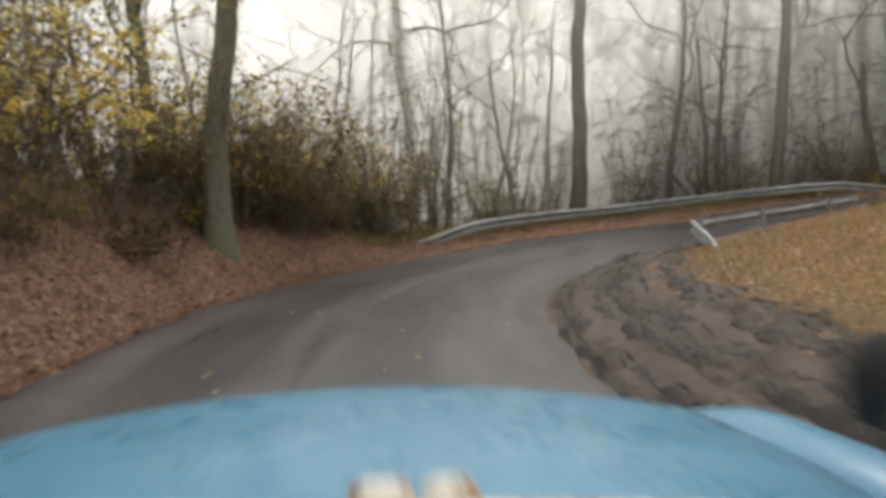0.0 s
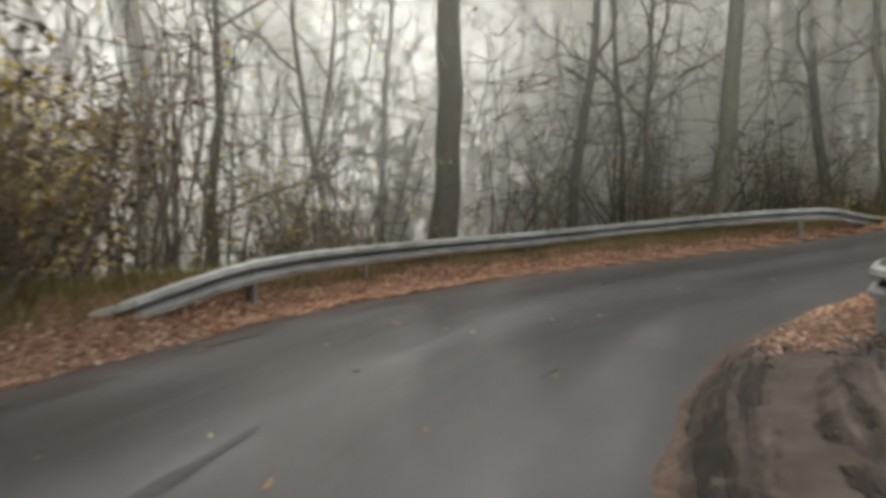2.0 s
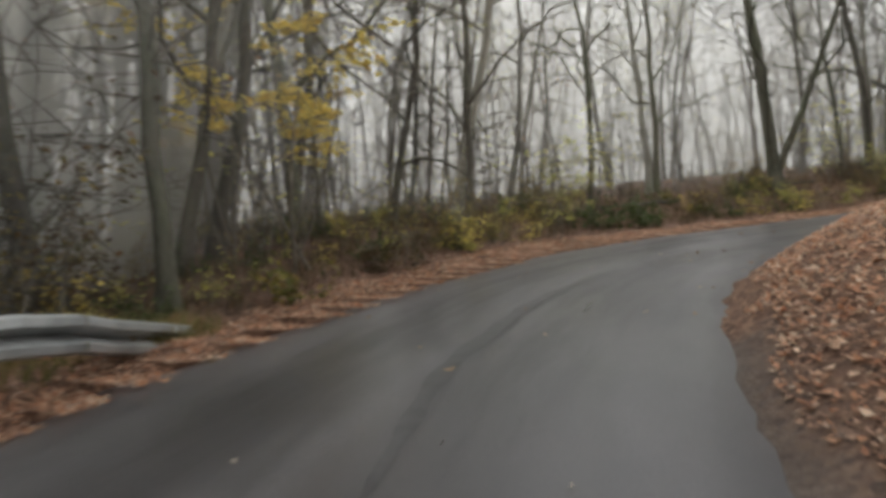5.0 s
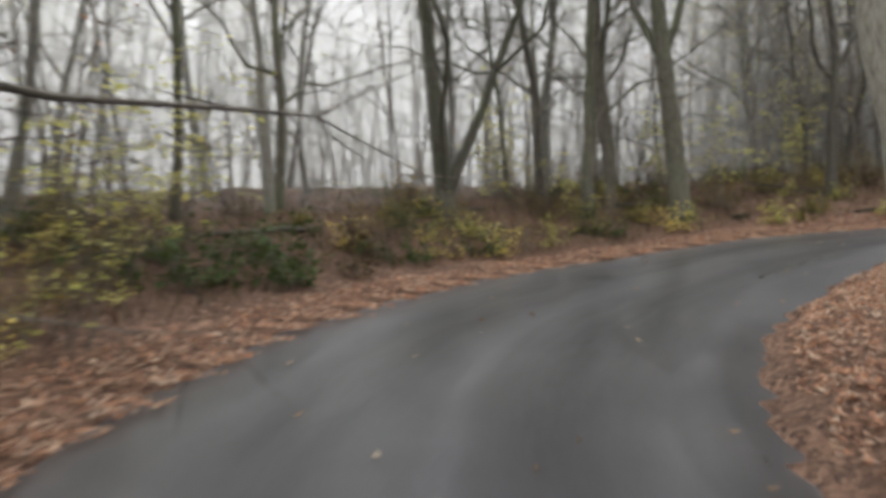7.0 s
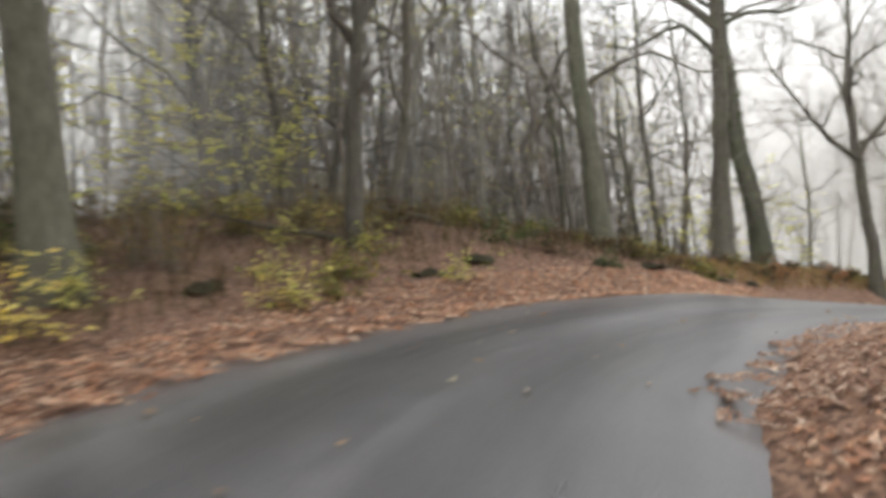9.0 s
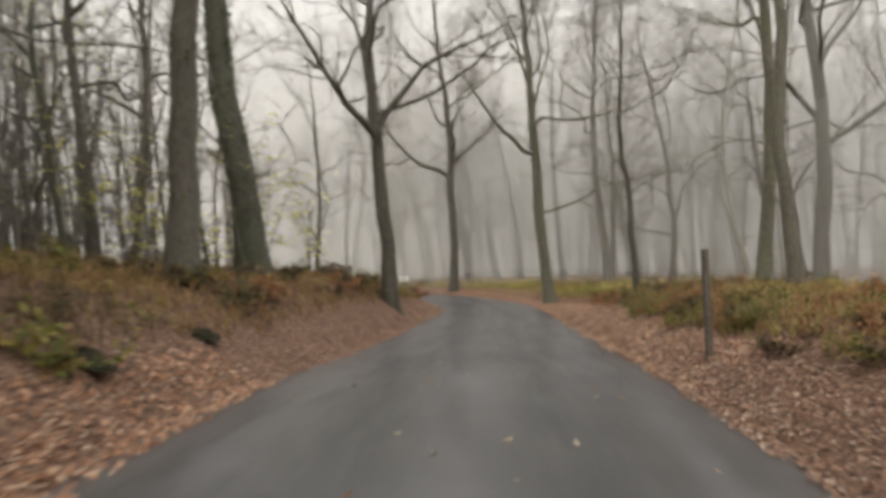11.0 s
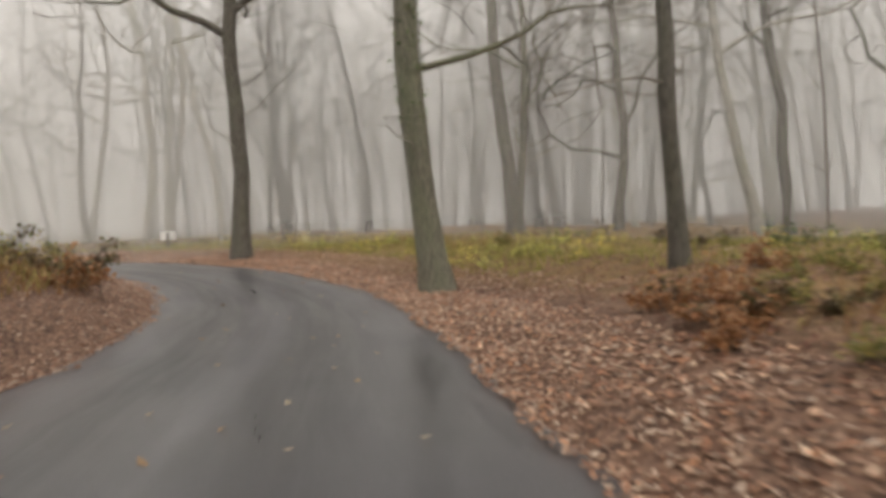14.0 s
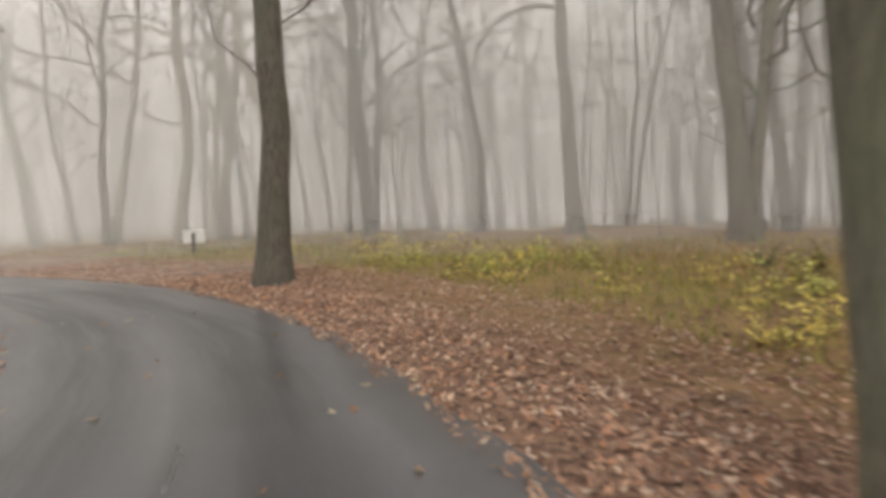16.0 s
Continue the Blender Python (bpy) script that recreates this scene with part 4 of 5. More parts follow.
END = [
    (28.2, -47.9, 0.14),
    (25.3, -45.6, 0.17),
    (22.6, -47.1, 0.13),
    (22.2, -49.1, 0.17),
    (18.2, -49.2, 0.12),
    (17.6, -47.1, 0.13),
    (17.4, -43.1, 0.17),
    (16.2, -45.0, 0.08),
    (14.3, -47.7, 0.15),
    (12.3, -50.3, 0.17),
    (6.7, -43.7, 0.13),
    (8.7, -36.6, 0.20),
    (4.0, -41.9, 0.16),
    (9.1, -42.7, 0.09),
]

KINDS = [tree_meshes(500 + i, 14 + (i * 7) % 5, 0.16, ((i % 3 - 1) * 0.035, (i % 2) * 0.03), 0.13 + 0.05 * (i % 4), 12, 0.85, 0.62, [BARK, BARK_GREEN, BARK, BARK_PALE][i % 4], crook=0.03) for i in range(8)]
LEAFY = [tree_meshes(560 + i, 11 + 2 * i, 0.11, (0.02 * i, 0.02), 0.12, 9, 0.9, 0.55, BARK, None, LEAF_LIME, 7, 0.03) for i in range(3)]
SPOTS = []


def stand(rows, label):
    """Trees at given spots: slender kinds scaled to the trunk's radius, turned each its own way."""
    rng = random.Random(len(rows) * 13 + len(label))
    for x, y, r in rows:
        SPOTS.append((x, y))
        kind = KINDS[rng.randint(0, 7)]
        ob = plant("tree", kind, x, y, label, group="woodland trees", turn=rng.uniform(0, 360))
        wide = 0.82 * r / 0.16
        tall = 0.55 + 0.5 * min(1.3, wide)
        ob.scale = (wide ** 0.8, wide ** 0.8, tall)


stand(VALLEY, "slender bare tree on the valley slope")
stand(BANK, "slender bare tree on the leafy bank")
stand(CREST, "slender bare tree on the bank's crest")
stand(PLATEAU, "bare tree on the misty plateau")
stand(WOOD, "bare tree standing in mist")
stand(END, "bare tree standing in mist beyond the bend")


def in_clearing(x, y):
    """The opening down the valley behind the guardrail."""
    return y > 25 and abs(x - 4.5 - 0.16 * (y - 25)) < 1.3 + 0.07 * (y - 25)


def wood_fill(count):
    """The wood further off: thin trees at random, clear of the road and of the trees placed above."""
    rng = random.Random(7)
    spots = [(h[0], h[1]) for h in HERO] + SPOTS
    n = 0
    while n < count:
        x, y = rng.uniform(-35, 66), rng.uniform(-78, 58)
        if n % 2:
            x, y = rng.uniform(-12, 44), rng.uniform(-70, -26)
        if n % 6 == 0:
            x, y = rng.uniform(-34, -1), rng.uniform(18, 56)
        _, e, s = beside([(x, y)])
        if e[0] < (9 if s[0] < 0 else 14) or any((x - a) ** 2 + (y - b) ** 2 < 4 for a, b in spots):
            continue
        if e[0] > 60 or in_clearing(x, y):
            continue
        spots.append((x, y))
        ob = plant("tree", KINDS[rng.randint(0, 7)], x, y, "slender bare woodland tree", group="woodland trees", turn=rng.uniform(0, 360))
        w = rng.uniform(0.4, 0.95)
        ob.scale = (w, w, rng.uniform(0.75, 1.15))
        n += 1


wood_fill(150)


def leafy_fill(count, u0, u1, e0, e1, seed):
    """Young trees that still hold pale yellow-green leaves, on the bank left of the road."""
    rng = random.Random(seed)
    n = 0
    while n < count:
        i = rng.randrange(len(LINE))
        if not u0 <= LINE[i, 5] <= u1:
            continue
        e = rng.uniform(e0, e1)
        x, y = LINE[i, :2] - RIGHT[i] * (LINE[i, 3] + e)
        if beside([(x, y)])[1][0] < e0 or in_clearing(x, y):
            continue
        ob = plant("young_tree", LEAFY[rng.randrange(3)], float(x), float(y), "young tree still holding pale yellow-green leaves", group="leafy young trees", turn=rng.uniform(0, 360))
        w = rng.uniform(0.6, 1.0)
        ob.scale = (w, w, rng.uniform(0.7, 1.05))
        n += 1


def far_wood(count, u0, u1, side, e0, e1, seed, lo=6.0, hi=13.0, thick=0.085):
    """Thin stems of the denser wood, too many to tell apart."""
    rng, shape = random.Random(seed), Shape()
    idx = [i for i in range(len(LINE)) if u0 <= LINE[i, 5] <= u1]
    pts = []
    while len(pts) < count:
        i = rng.choice(idx)
        e = e0 + (e1 - e0) * rng.random() ** 0.8
        x, y = LINE[i, :2] + RIGHT[i] * side * (LINE[i, 3] + e)
        pts.append((x + rng.uniform(-2, 2), y + rng.uniform(-2, 2)))
    _, beyond, _ = beside(pts)
    for (x, y), z, e in zip(pts, height(pts), beyond):
        if e < e0 * 0.8 or in_clearing(x, y):
            continue
        tall, r = rng.uniform(lo, hi), rng.uniform(0.03, thick)
        q, _ = bend(Vector((x, y, z - 0.2)), Vector((rng.gauss(0, 0.05), rng.gauss(0, 0.05), 1)).normalized(), tall, 6, 0.07, 0.03, rng)
        shape.tube(q, [r * (1 - 0.15 * k) for k in range(7)], 3)
        for _ in range(15):
            k = rng.randint(1, 6)
            d = Vector((rng.gauss(0, 1), rng.gauss(0, 1), rng.uniform(0, 1.0))).normalized()
            w, _ = bend(q[k], d, rng.uniform(0.8, 2.4), 2, 0.25, 0.05, rng)
            shape.spike(w[0], w[2], r * 0.4)
    return tagged(new("far_wood", shape.mesh("far_wood", TWIG)), "dense thin bare stems of the wood beyond the bank", "woodland", kind="stuff")


far_wood(650, 7.2, 17, -1, 10, 34, 81, 9, 17, 0.11)
far_wood(230, 13, 17.6, -1, 5, 22, 86)
far_wood(170, 7.6, 10.5, -1, 6, 20, 87)
far_wood(110, 9, 13.2, -1, 9, 26, 88)
far_wood(240, 17.5, 22, -1, 9, 30, 89, 8, 16, 0.1)
far_wood(200, 14, 18, 1, 12, 36, 90, 8, 16, 0.1)
far_wood(300, 17.5, 22, 1, 12, 40, 91, 9, 18, 0.12)
far_wood(70, 4.8, 5.6, -1, 12, 26, 82)
far_wood(70, 5.8, 7.8, -1, 6, 22, 85)
far_wood(200, 1.0, 4.6, -1, 8, 26, 83)
far_wood(240, 1.5, 4.7, -1, 14, 44, 92, 9, 18, 0.12)
far_wood(300, 16, 22, 1, 20, 52, 84, 9, 18, 0.12)
leafy_fill(52, 7.0, 13.5, 6, 28, 71)
leafy_fill(34, 6.2, 9.2, 5, 20, 74)
leafy_fill(18, 8.0, 10.8, 6, 16, 75)
leafy_fill(20, 1.5, 4.6, 6, 22, 72)
for i, (x, y) in enumerate([(-2.5, 29.0), (0.8, 29.5), (1.9, 31.0), (-1.0, 32.0), (2.9, 29.4), (-4.0, 27.2), (21.0, 27.4), (24.6, 24.8), (0.3, 25.8), (2.0, 26.8), (-1.8, 26.4), (3.2, 27.8)]):
    plant("young_tree", LEAFY[i % 3], x, y, "young tree still holding pale yellow-green leaves", group="leafy young trees", turn=i * 77, size=0.9)
leafy_fill(22, 13, 17, 6, 22, 73)


# ---- shrubs and undergrowth ----
def shrub_meshes(seed, tall, wide, stems, leaf_mat, leaf_count, size, layered=False, wood=None, leaf_from=0.0, fine=2):
    rng = random.Random(seed)
    sticks, leaves = Shape(), Shape()
    tips = []
    for _ in range(stems):
        a = rng.uniform(0, 6.28)
        d = Vector((math.cos(a) * rng.uniform(0.1, wide / tall), math.sin(a) * rng.uniform(0.1, wide / tall), 1)).normalized()
        length = tall * rng.uniform(0.6, 1.15)
        q, _ = bend(Vector((rng.gauss(0, 0.15) * wide, rng.gauss(0, 0.15) * wide, -0.15)), d, length, 5, 0.16, 0.0, rng)
        rad = 0.006 + 0.006 * tall * rng.uniform(0.5, 1)
        sticks.tube(q, [rad * (1 - 0.16 * i) for i in range(6)], 3)
        for i in range(2, 6):
            for _ in range(fine):
                s = Vector((rng.gauss(0, 1), rng.gauss(0, 1), rng.gauss(0, 0.25 if layered else 0.7))).normalized()
                w, _ = bend(q[i], s, length * rng.uniform(0.15, 0.4), 2, 0.2, -0.02, rng)
                sticks.spike(w[0], w[2], rad * 0.45)
                tips.append(w)
    for _ in range(leaf_count):
        w = tips[rng.randrange(len(tips))]
        i = rng.randint(0, 1)
        p = w[i].lerp(w[i + 1], rng.random()) + Vector((rng.gauss(0, 0.05), rng.gauss(0, 0.05), rng.gauss(0, 0.03)))
        if p.z > max(0.02, leaf_from):
            leaves.leaf(p, size * rng.uniform(0.7, 1.3), rng, 0.75 if layered else 0.2)
    return [sticks.mesh("branchwork", wood or TWIG), leaves.mesh("foliage", leaf_mat, False)]


THICKET = [shrub_meshes(900 + i, 1.7, 1.5, 12, [MIXED_BRAMBLE, DARK_BRAMBLE, MIXED_BRAMBLE][i], 820, 0.055) for i in range(3)]
YELLOW = [shrub_meshes(920, 2.3, 1.4, 10, LEAF_YELLOW, 2400, 0.06, True), shrub_meshes(921, 3.6, 2.2, 5, LEAF_YELLOW, 2600, 0.09, True, None, 1.5)]
LIME = [shrub_meshes(930 + i, 2.6, 1.5, 5, LEAF_LIME, 460, 0.085, True) for i in range(3)]
FERN = [shrub_meshes(940 + i, 0.6, 0.8, 8, [LEAF_GREEN, OLIVE, DARK_BRAMBLE][i], 340, 0.075) for i in range(3)]
LOWLIME = [shrub_meshes(960 + i, 0.7, 0.9, 8, [LEAF_LIME, LEAF_YELLOW][i], 170, 0.075, True) for i in range(2)]
MOUND = [shrub_meshes(970 + i, 0.55, 1.0, 8, [DARK_BRAMBLE, OLIVE, LEAF_RUST][i], 560, 0.08) for i in range(3)]
HAZEL = [shrub_meshes(980 + i, 5.5, 3.6, 14, LEAF_RUST, 130, 0.06, False, BARK, 0.0, 4) for i in range(3)]
WHIP = [shrub_meshes(950 + i, 4.2, 0.8, 6, [LEAF_RUST, LEAF_LIME][i], 60, 0.07) for i in range(2)]


def shrub(kind, x, y, size, label, group="", seed=0, name="shrub"):
    ob = plant(name, kind, x, y, label, name.replace("_", " "), group, turn=(x * 97 + y * 53 + seed) % 360)
    ob.scale = (size, size, size)
    return ob


for x, y, s in [(-5.6, 14.6, 1.0), (-3.9, 18.2, 1.1), (-3.1, 24.4, 1.5), (-4.3, 23.2, 1.4), (-2.0, 25.4, 1.2), (-2.6, 20.4, 1.2), (-3.4, 21.9, 1.5), (-4.8, 19.6, 1.6), (-5.6, 17.0, 1.5), (-2.0, 22.8, 1.2), (-6.6, 12.2, 1.5), (-6.2, 9.2, 1.3)]:
    shrub(YELLOW[0], x, y, s, "golden autumn shrub above the brambles", "golden shrubs", name="golden_shrub")
for x, y, s in [(-5.1, 10.6, 0.9), (18.7, 24.6, 1.25), (19.6, 25.0, 1.0), (-6.2, 7.0, 1.0), (-2.4, 25.3, 0.9)]:
    shrub(YELLOW[1], x, y, s, "young tree with layered yellow leaves", "golden shrubs", name="golden_shrub")
for i, (x, y, s) in enumerate([(6.6, 26.2, 1.0), (8.8, 27.4, 1.1), (10.8, 26.9, 1.0), (7.6, 28.8, 1.2), (12.9, 27.4, 0.9), (3.0, 24.6, 0.7), (14.6, 26.0, 0.8), (7.2, 24.9, 0.7), (10.4, 25.6, 0.75)]):
    shrub(HAZEL[i % 3], x, y, s, "spreading bare hazel bush on the valley slope", "hazel bushes", name="hazel_bush")
for i, (x, y, s) in enumerate([(24.0, 21.2, 0.7), (28.2, 21.0, 0.8), (30.6, 20.6, 1.2), (33.5, 13.6, 0.9), (31.7, 12.6, 0.7), (32.0, 9.4, 0.9), (34.8, 9.0, 1.1), (33.2, 6.2, 0.9), (36.0, 3.0, 1.2), (28.4, -15.4, 1.5), (29.6, -18.0, 1.5), (26.8, -21.0, 1.3), (37.5, 12.0, 1.4), (29.8, -11.0, 1.2)]):
    shrub(LIME[i % 3], x, y, s, "sapling with layered pale green and yellow leaves", "pale green saplings", name="sapling")


def undergrowth(count, u0, u1, side, e0, e1, kinds, lo, hi, label, group, seed):
    rng = random.Random(seed)
    n = tries = 0
    while n < count and tries < count * 40:
        tries += 1
        i = rng.randrange(len(LINE))
        if not u0 <= LINE[i, 5] <= u1:
            continue
        e = rng.uniform(e0, e1)
        x, y = LINE[i, :2] + RIGHT[i] * side * (LINE[i, 3] + e)
        _, beyond, _ = beside([(x, y)])
        if beyond[0] < e0 * 0.85:
            continue
        shrub(kinds[rng.randrange(len(kinds))], float(x), float(y), rng.uniform(lo, hi), label, group, n * 31, {'bramble thickets': 'thicket', 'fern clumps': 'fern', 'low leafy plants': 'low_plant', 'bramble mounds': 'bramble'}.get(group, 'whip_shrub'))
        n += 1


undergrowth(70, 0.3, 4.4, -1, 1.3, 8, THICKET, 0.9, 1.9, "dark tangled bramble thicket with russet leaves", "bramble thickets", 1)
undergrowth(34, 0.4, 3.8, -1, 0.9, 3.0, MOUND[::2] + THICKET[:2], 0.35, 0.8, "low brown bramble and bracken by the road", "bramble thickets", 14)
for x, y, s in [(27.3, 19.6, 1.7), (28.3, 19.3, 1.5), (26.9, 20.7, 1.6), (31.9, 12.4, 1.0), (30.6, 12.7, 0.9)]:
    shrub(FERN[0], x, y, s, "dark green fern clump on the bank", "fern clumps", name="fern")
undergrowth(30, 2.0, 4.5, -1, 0.8, 3.2, THICKET, 0.45, 0.85, "dark tangled bramble thicket by the road", "bramble thickets", 16)
undergrowth(30, 3.5, 4.5, -1, 1.2, 4.5, THICKET, 1.1, 1.8, "dark tangled thicket behind the rail's end", "bramble thickets", 18)
undergrowth(26, 0.3, 4.6, -1, 3, 10, WHIP, 0.9, 1.4, "spray of thin bare whips", "bare whips", 2)
undergrowth(40, 4.6, 8.0, -1, 2.0, 7, THICKET, 0.8, 1.5, "dark tangled thicket on the valley slope", "bramble thickets", 3)
undergrowth(40, 4.2, 8.2, -1, 2.5, 10, WHIP, 0.9, 1.6, "spray of thin bare whips below the rail", "bare whips", 4)
undergrowth(92, 7.8, 13.5, -1, 0.9, 9, THICKET, 0.28, 0.75, "low brown bramble thicket on the bank", "bramble thickets", 5)
undergrowth(110, 7.6, 15, -1, 0.55, 8, FERN, 0.6, 1.3, "low clump of fern and bramble on the bank", "fern clumps", 6)
undergrowth(40, 8.0, 15, -1, 4, 15, WHIP, 0.6, 1.2, "spray of thin bare whips on the bank", "bare whips", 7)
undergrowth(56, 7.6, 13, -1, 0.5, 4.5, LOWLIME, 0.5, 1.1, "low plant with pale yellow-green leaves", "low leafy plants", 11)
undergrowth(66, 12.4, 17.6, 1, 2.0, 7.0, MOUND, 0.4, 0.9, "mound of collapsed bracken and bramble", "bramble mounds", 12)
undergrowth(64, 15.4, 16.9, 1, 0.85, 2.8, MOUND, 0.4, 0.7, "mound of collapsed bracken and bramble by the road", "bramble mounds", 19)
undergrowth(36, 15.2, 19, -1, 0.8, 4.5, MOUND, 0.8, 1.4, "mound of ivy and dead bracken", "bramble mounds", 13)
undergrowth(130, 13.2, 17.3, 1, 0.85, 3.2, MOUND, 0.4, 0.75, "mound of collapsed bracken and bramble", "bramble mounds", 15)
undergrowth(26, 18.0, 19.6, 1, 2.2, 5, LOWLIME, 0.5, 0.9, "low plant with pale yellow-green leaves", "low leafy plants", 20)
undergrowth(30, 15.0, 19.8, 1, 2.6, 7, LOWLIME, 0.4, 0.8, "low plant with pale yellow-green leaves", "low leafy plants", 17)
undergrowth(50, 13.2, 21, 1, 5, 12, FERN, 0.5, 1.1, "low clump of brown bracken and bramble", "fern clumps", 8)
undergrowth(34, 15.0, 22, -1, 0.7, 5, FERN, 0.7, 1.3, "low clump of fern and ivy on the bank", "fern clumps", 9)
undergrowth(36, 0.6, 3.8, -1, 0.7, 2.4, FERN[1:], 0.7, 1.3, "low dark bramble at the foot of the bank", "fern clumps", 21)
undergrowth(26, 6.0, 12, 1, 1.2, 5, FERN, 0.35, 0.7, "low clump of fern on the leafy mound", "fern clumps", 10)


# ---- ivy, moss, fallen wood ----
def ivy(tree, tall, count, seed, low=-0.2):
    """Ivy leaves over a trunk, as a part of its tree."""
    rng, sh = random.Random(seed), Shape()
    trunk = [c for c in tree.children if c.name.startswith("trunk")][0].data
    near = [v for v in list(trunk.vertices)[:252] if low < v.co.z < tall]
    for _ in range(count):
        v = near[rng.randrange(len(near))]
        p = v.co + v.normal * rng.uniform(0.0, 0.05) + Vector((rng.gauss(0, 0.03), rng.gauss(0, 0.03), rng.uniform(-0.35, 0.35)))
        sh.leaf(p, rng.uniform(0.06, 0.11), rng, 0.0)
    part("ivy", sh.mesh("ivy", LEAF_GREEN, False), tree, "dark green ivy leaves")


ivy(HERO_TREES[15], 9, 1300, 1)
ivy(HERO_TREES[17], 9, 420, 2, 2.6)
ivy(HERO_TREES[14], 6, 260, 3)
ivy(HERO_TREES[16], 5, 260, 4)


def moss_material():
    n = Nodes("dark_moss", 0.95, 0.0, 0.2)
    f = n.noise(n.coords(world=True), 18, 6, 0.75)
    n.bump(f, 0.9, 0.04)
    # Darker than moss alone: the bank's undercut shadow is put into this colour.
    return n.colour(n.ramp(f, [(0.3, (0.018, 0.017, 0.010)), (0.55, (0.042, 0.038, 0.020)), (0.75, (0.10, 0.075, 0.04))]))


SHADED_MOSS = moss_material()


def hummock(x, y, size, seed):
    rng, sh = random.Random(seed), Shape()
    rings, seg = 6, 14
    for i in range(rings + 1):
        f = i / rings
        for k in range(seg):
            a = 6.2832 * k / seg
            rr = size * (1 - 0.92 * f) * (1 + 0.18 * math.sin(2 * a + seed) + rng.uniform(-0.08, 0.08))
            sh.v.append(Vector((rr * math.cos(a), rr * 0.5 * math.sin(a), -0.06 + size * 0.20 * math.sin(1.57 * f) + rng.uniform(-0.05, 0.05))))
    for i in range(rings):
        for k in range(seg):
            q, s = i * seg, (k + 1) % seg
            sh.f.append((q + k, q + s, q + seg + s, q + seg + k))
    sh.f.append(tuple(rings * seg + k for k in range(seg)))
    ob = new("moss_hummock", sh.mesh("moss_hummock", SHADED_MOSS))
    ob.matrix_world = pose(x, y, ground_z(x, y), 0, 0, 95 + seed * 17 % 30)
    return tagged(ob, "mossy hummock among fallen leaves on the bank, darkened for its undercut's shadow", "moss", "moss hummocks")


def bank_spot(u, side, e):
    i = int(np.argmin(np.abs(LINE[:, 5] - u)))
    x, y = LINE[i, :2] + RIGHT[i] * side * (LINE[i, 3] + e)
    return float(x), float(y)


for i, (u, e, size) in enumerate([(12.3, 1.6, 0.45), (12.7, 0.9, 0.4), (13.0, 1.1, 0.5), (13.5, 0.9, 0.38), (13.9, 0.8, 0.45), (14.2, 1.0, 0.4), (14.6, 0.8, 0.5), (12.1, 2.8, 0.5), (11.6, 2.2, 0.4), (11.2, 3.4, 0.7), (13.6, 3.0, 0.5), (15.1, 0.8, 0.45), (10.4, 1.8, 0.35)]):
    hummock(*bank_spot(u, -1, e), size, i + 1)


def fallen_branch(x, y, length, turn, seed):
    rng, sh = random.Random(seed), Shape()
    q, _ = bend(Vector((0, 0, 0.05)), Vector((1, 0, 0.05)).normalized(), length, 7, 0.09, 0.0, rng)
    r = 0.025 + 0.012 * length
    sh.tube(q, [r * (1 - 0.11 * i) for i in range(8)], 7, 0.06)
    ob = new("fallen_branch", sh.mesh("fallen_branch", BARK))
    for _ in range(6):
        i, side = rng.randint(2, 7), Shape()
        w, _ = bend(q[i], Vector((rng.uniform(0.2, 1), rng.gauss(0, 0.7), rng.uniform(-0.1, 0.7))).normalized(), length * rng.uniform(0.15, 0.35), 3, 0.2, 0, rng)
        side.tube(w, [r * 0.4, r * 0.3, r * 0.2, r * 0.08], 4)
        part("twig", side.mesh("twig", BARK), ob)
    dx, dy = math.cos(radians(turn)), math.sin(radians(turn))
    slope = math.degrees(math.atan2(ground_z(x + dx * length, y + dy * length) - ground_z(x, y), length))
    ob.matrix_world = pose(x, y, ground_z(x, y), 0, 0, turn) @ Matrix.Rotation(-radians(slope), 4, "Y")
    return tagged(ob, "dead branch lying on the leafy bank", "branch", "fallen branches")


for i, (u, e, length, turn) in enumerate([(8.6, 3.2, 2.6, 20), (9.2, 2.2, 1.8, 140), (9.8, 4.4, 3.2, 75), (10.3, 2.6, 2.0, 10), (10.9, 3.8, 3.0, 120), (11.5, 4.6, 2.4, 60), (12.2, 3.4, 2.8, 100), (12.8, 2.4, 1.6, 30), (13.4, 4.2, 2.6, 80), (14.3, 3.0, 2.2, 120), (7.6, 3.5, 2.4, 50), (16.4, 3.0, 2.0, 70)]):
    fallen_branch(*bank_spot(u, -1, e), length, turn, i + 1)


# ---- leaf litter, grass ----
def scatter_mesh(name, xy, z, size, tilt, mat, label, category, seed, aspect=0.55):
    rs = np.random.RandomState(seed)
    n = len(xy)
    a = rs.uniform(0, 6.283, n)
    d = np.stack([np.cos(a), np.sin(a), rs.uniform(-tilt, tilt, n)], 1)
    s = np.stack([-np.sin(a), np.cos(a), rs.uniform(-tilt, tilt, n)], 1)
    L = (size * rs.uniform(0.6, 1.3, n))[:, None]
    c = np.c_[xy, z]
    v = np.stack([c - d * L / 2, c + s * L * aspect / 2, c + d * L / 2, c - s * L * aspect / 2], 1)
    v[:, 0, 2] += L[:, 0] * 0.1
    v[:, 2, 2] += L[:, 0] * 0.16
    me = bpy.data.meshes.new(name)
    me.vertices.add(4 * n)
    me.vertices.foreach_set("co", v.reshape(-1).astype(np.float32))
    me.loops.add(4 * n)
    me.loops.foreach_set("vertex_index", np.arange(4 * n, dtype=np.int32))
    me.polygons.add(n)
    me.polygons.foreach_set("loop_start", np.arange(0, 4 * n, 4, dtype=np.int32))
    me.materials.append(mat)
    me.update(calc_edges=True)
    return tagged(new(name, me), label, category, kind="stuff")


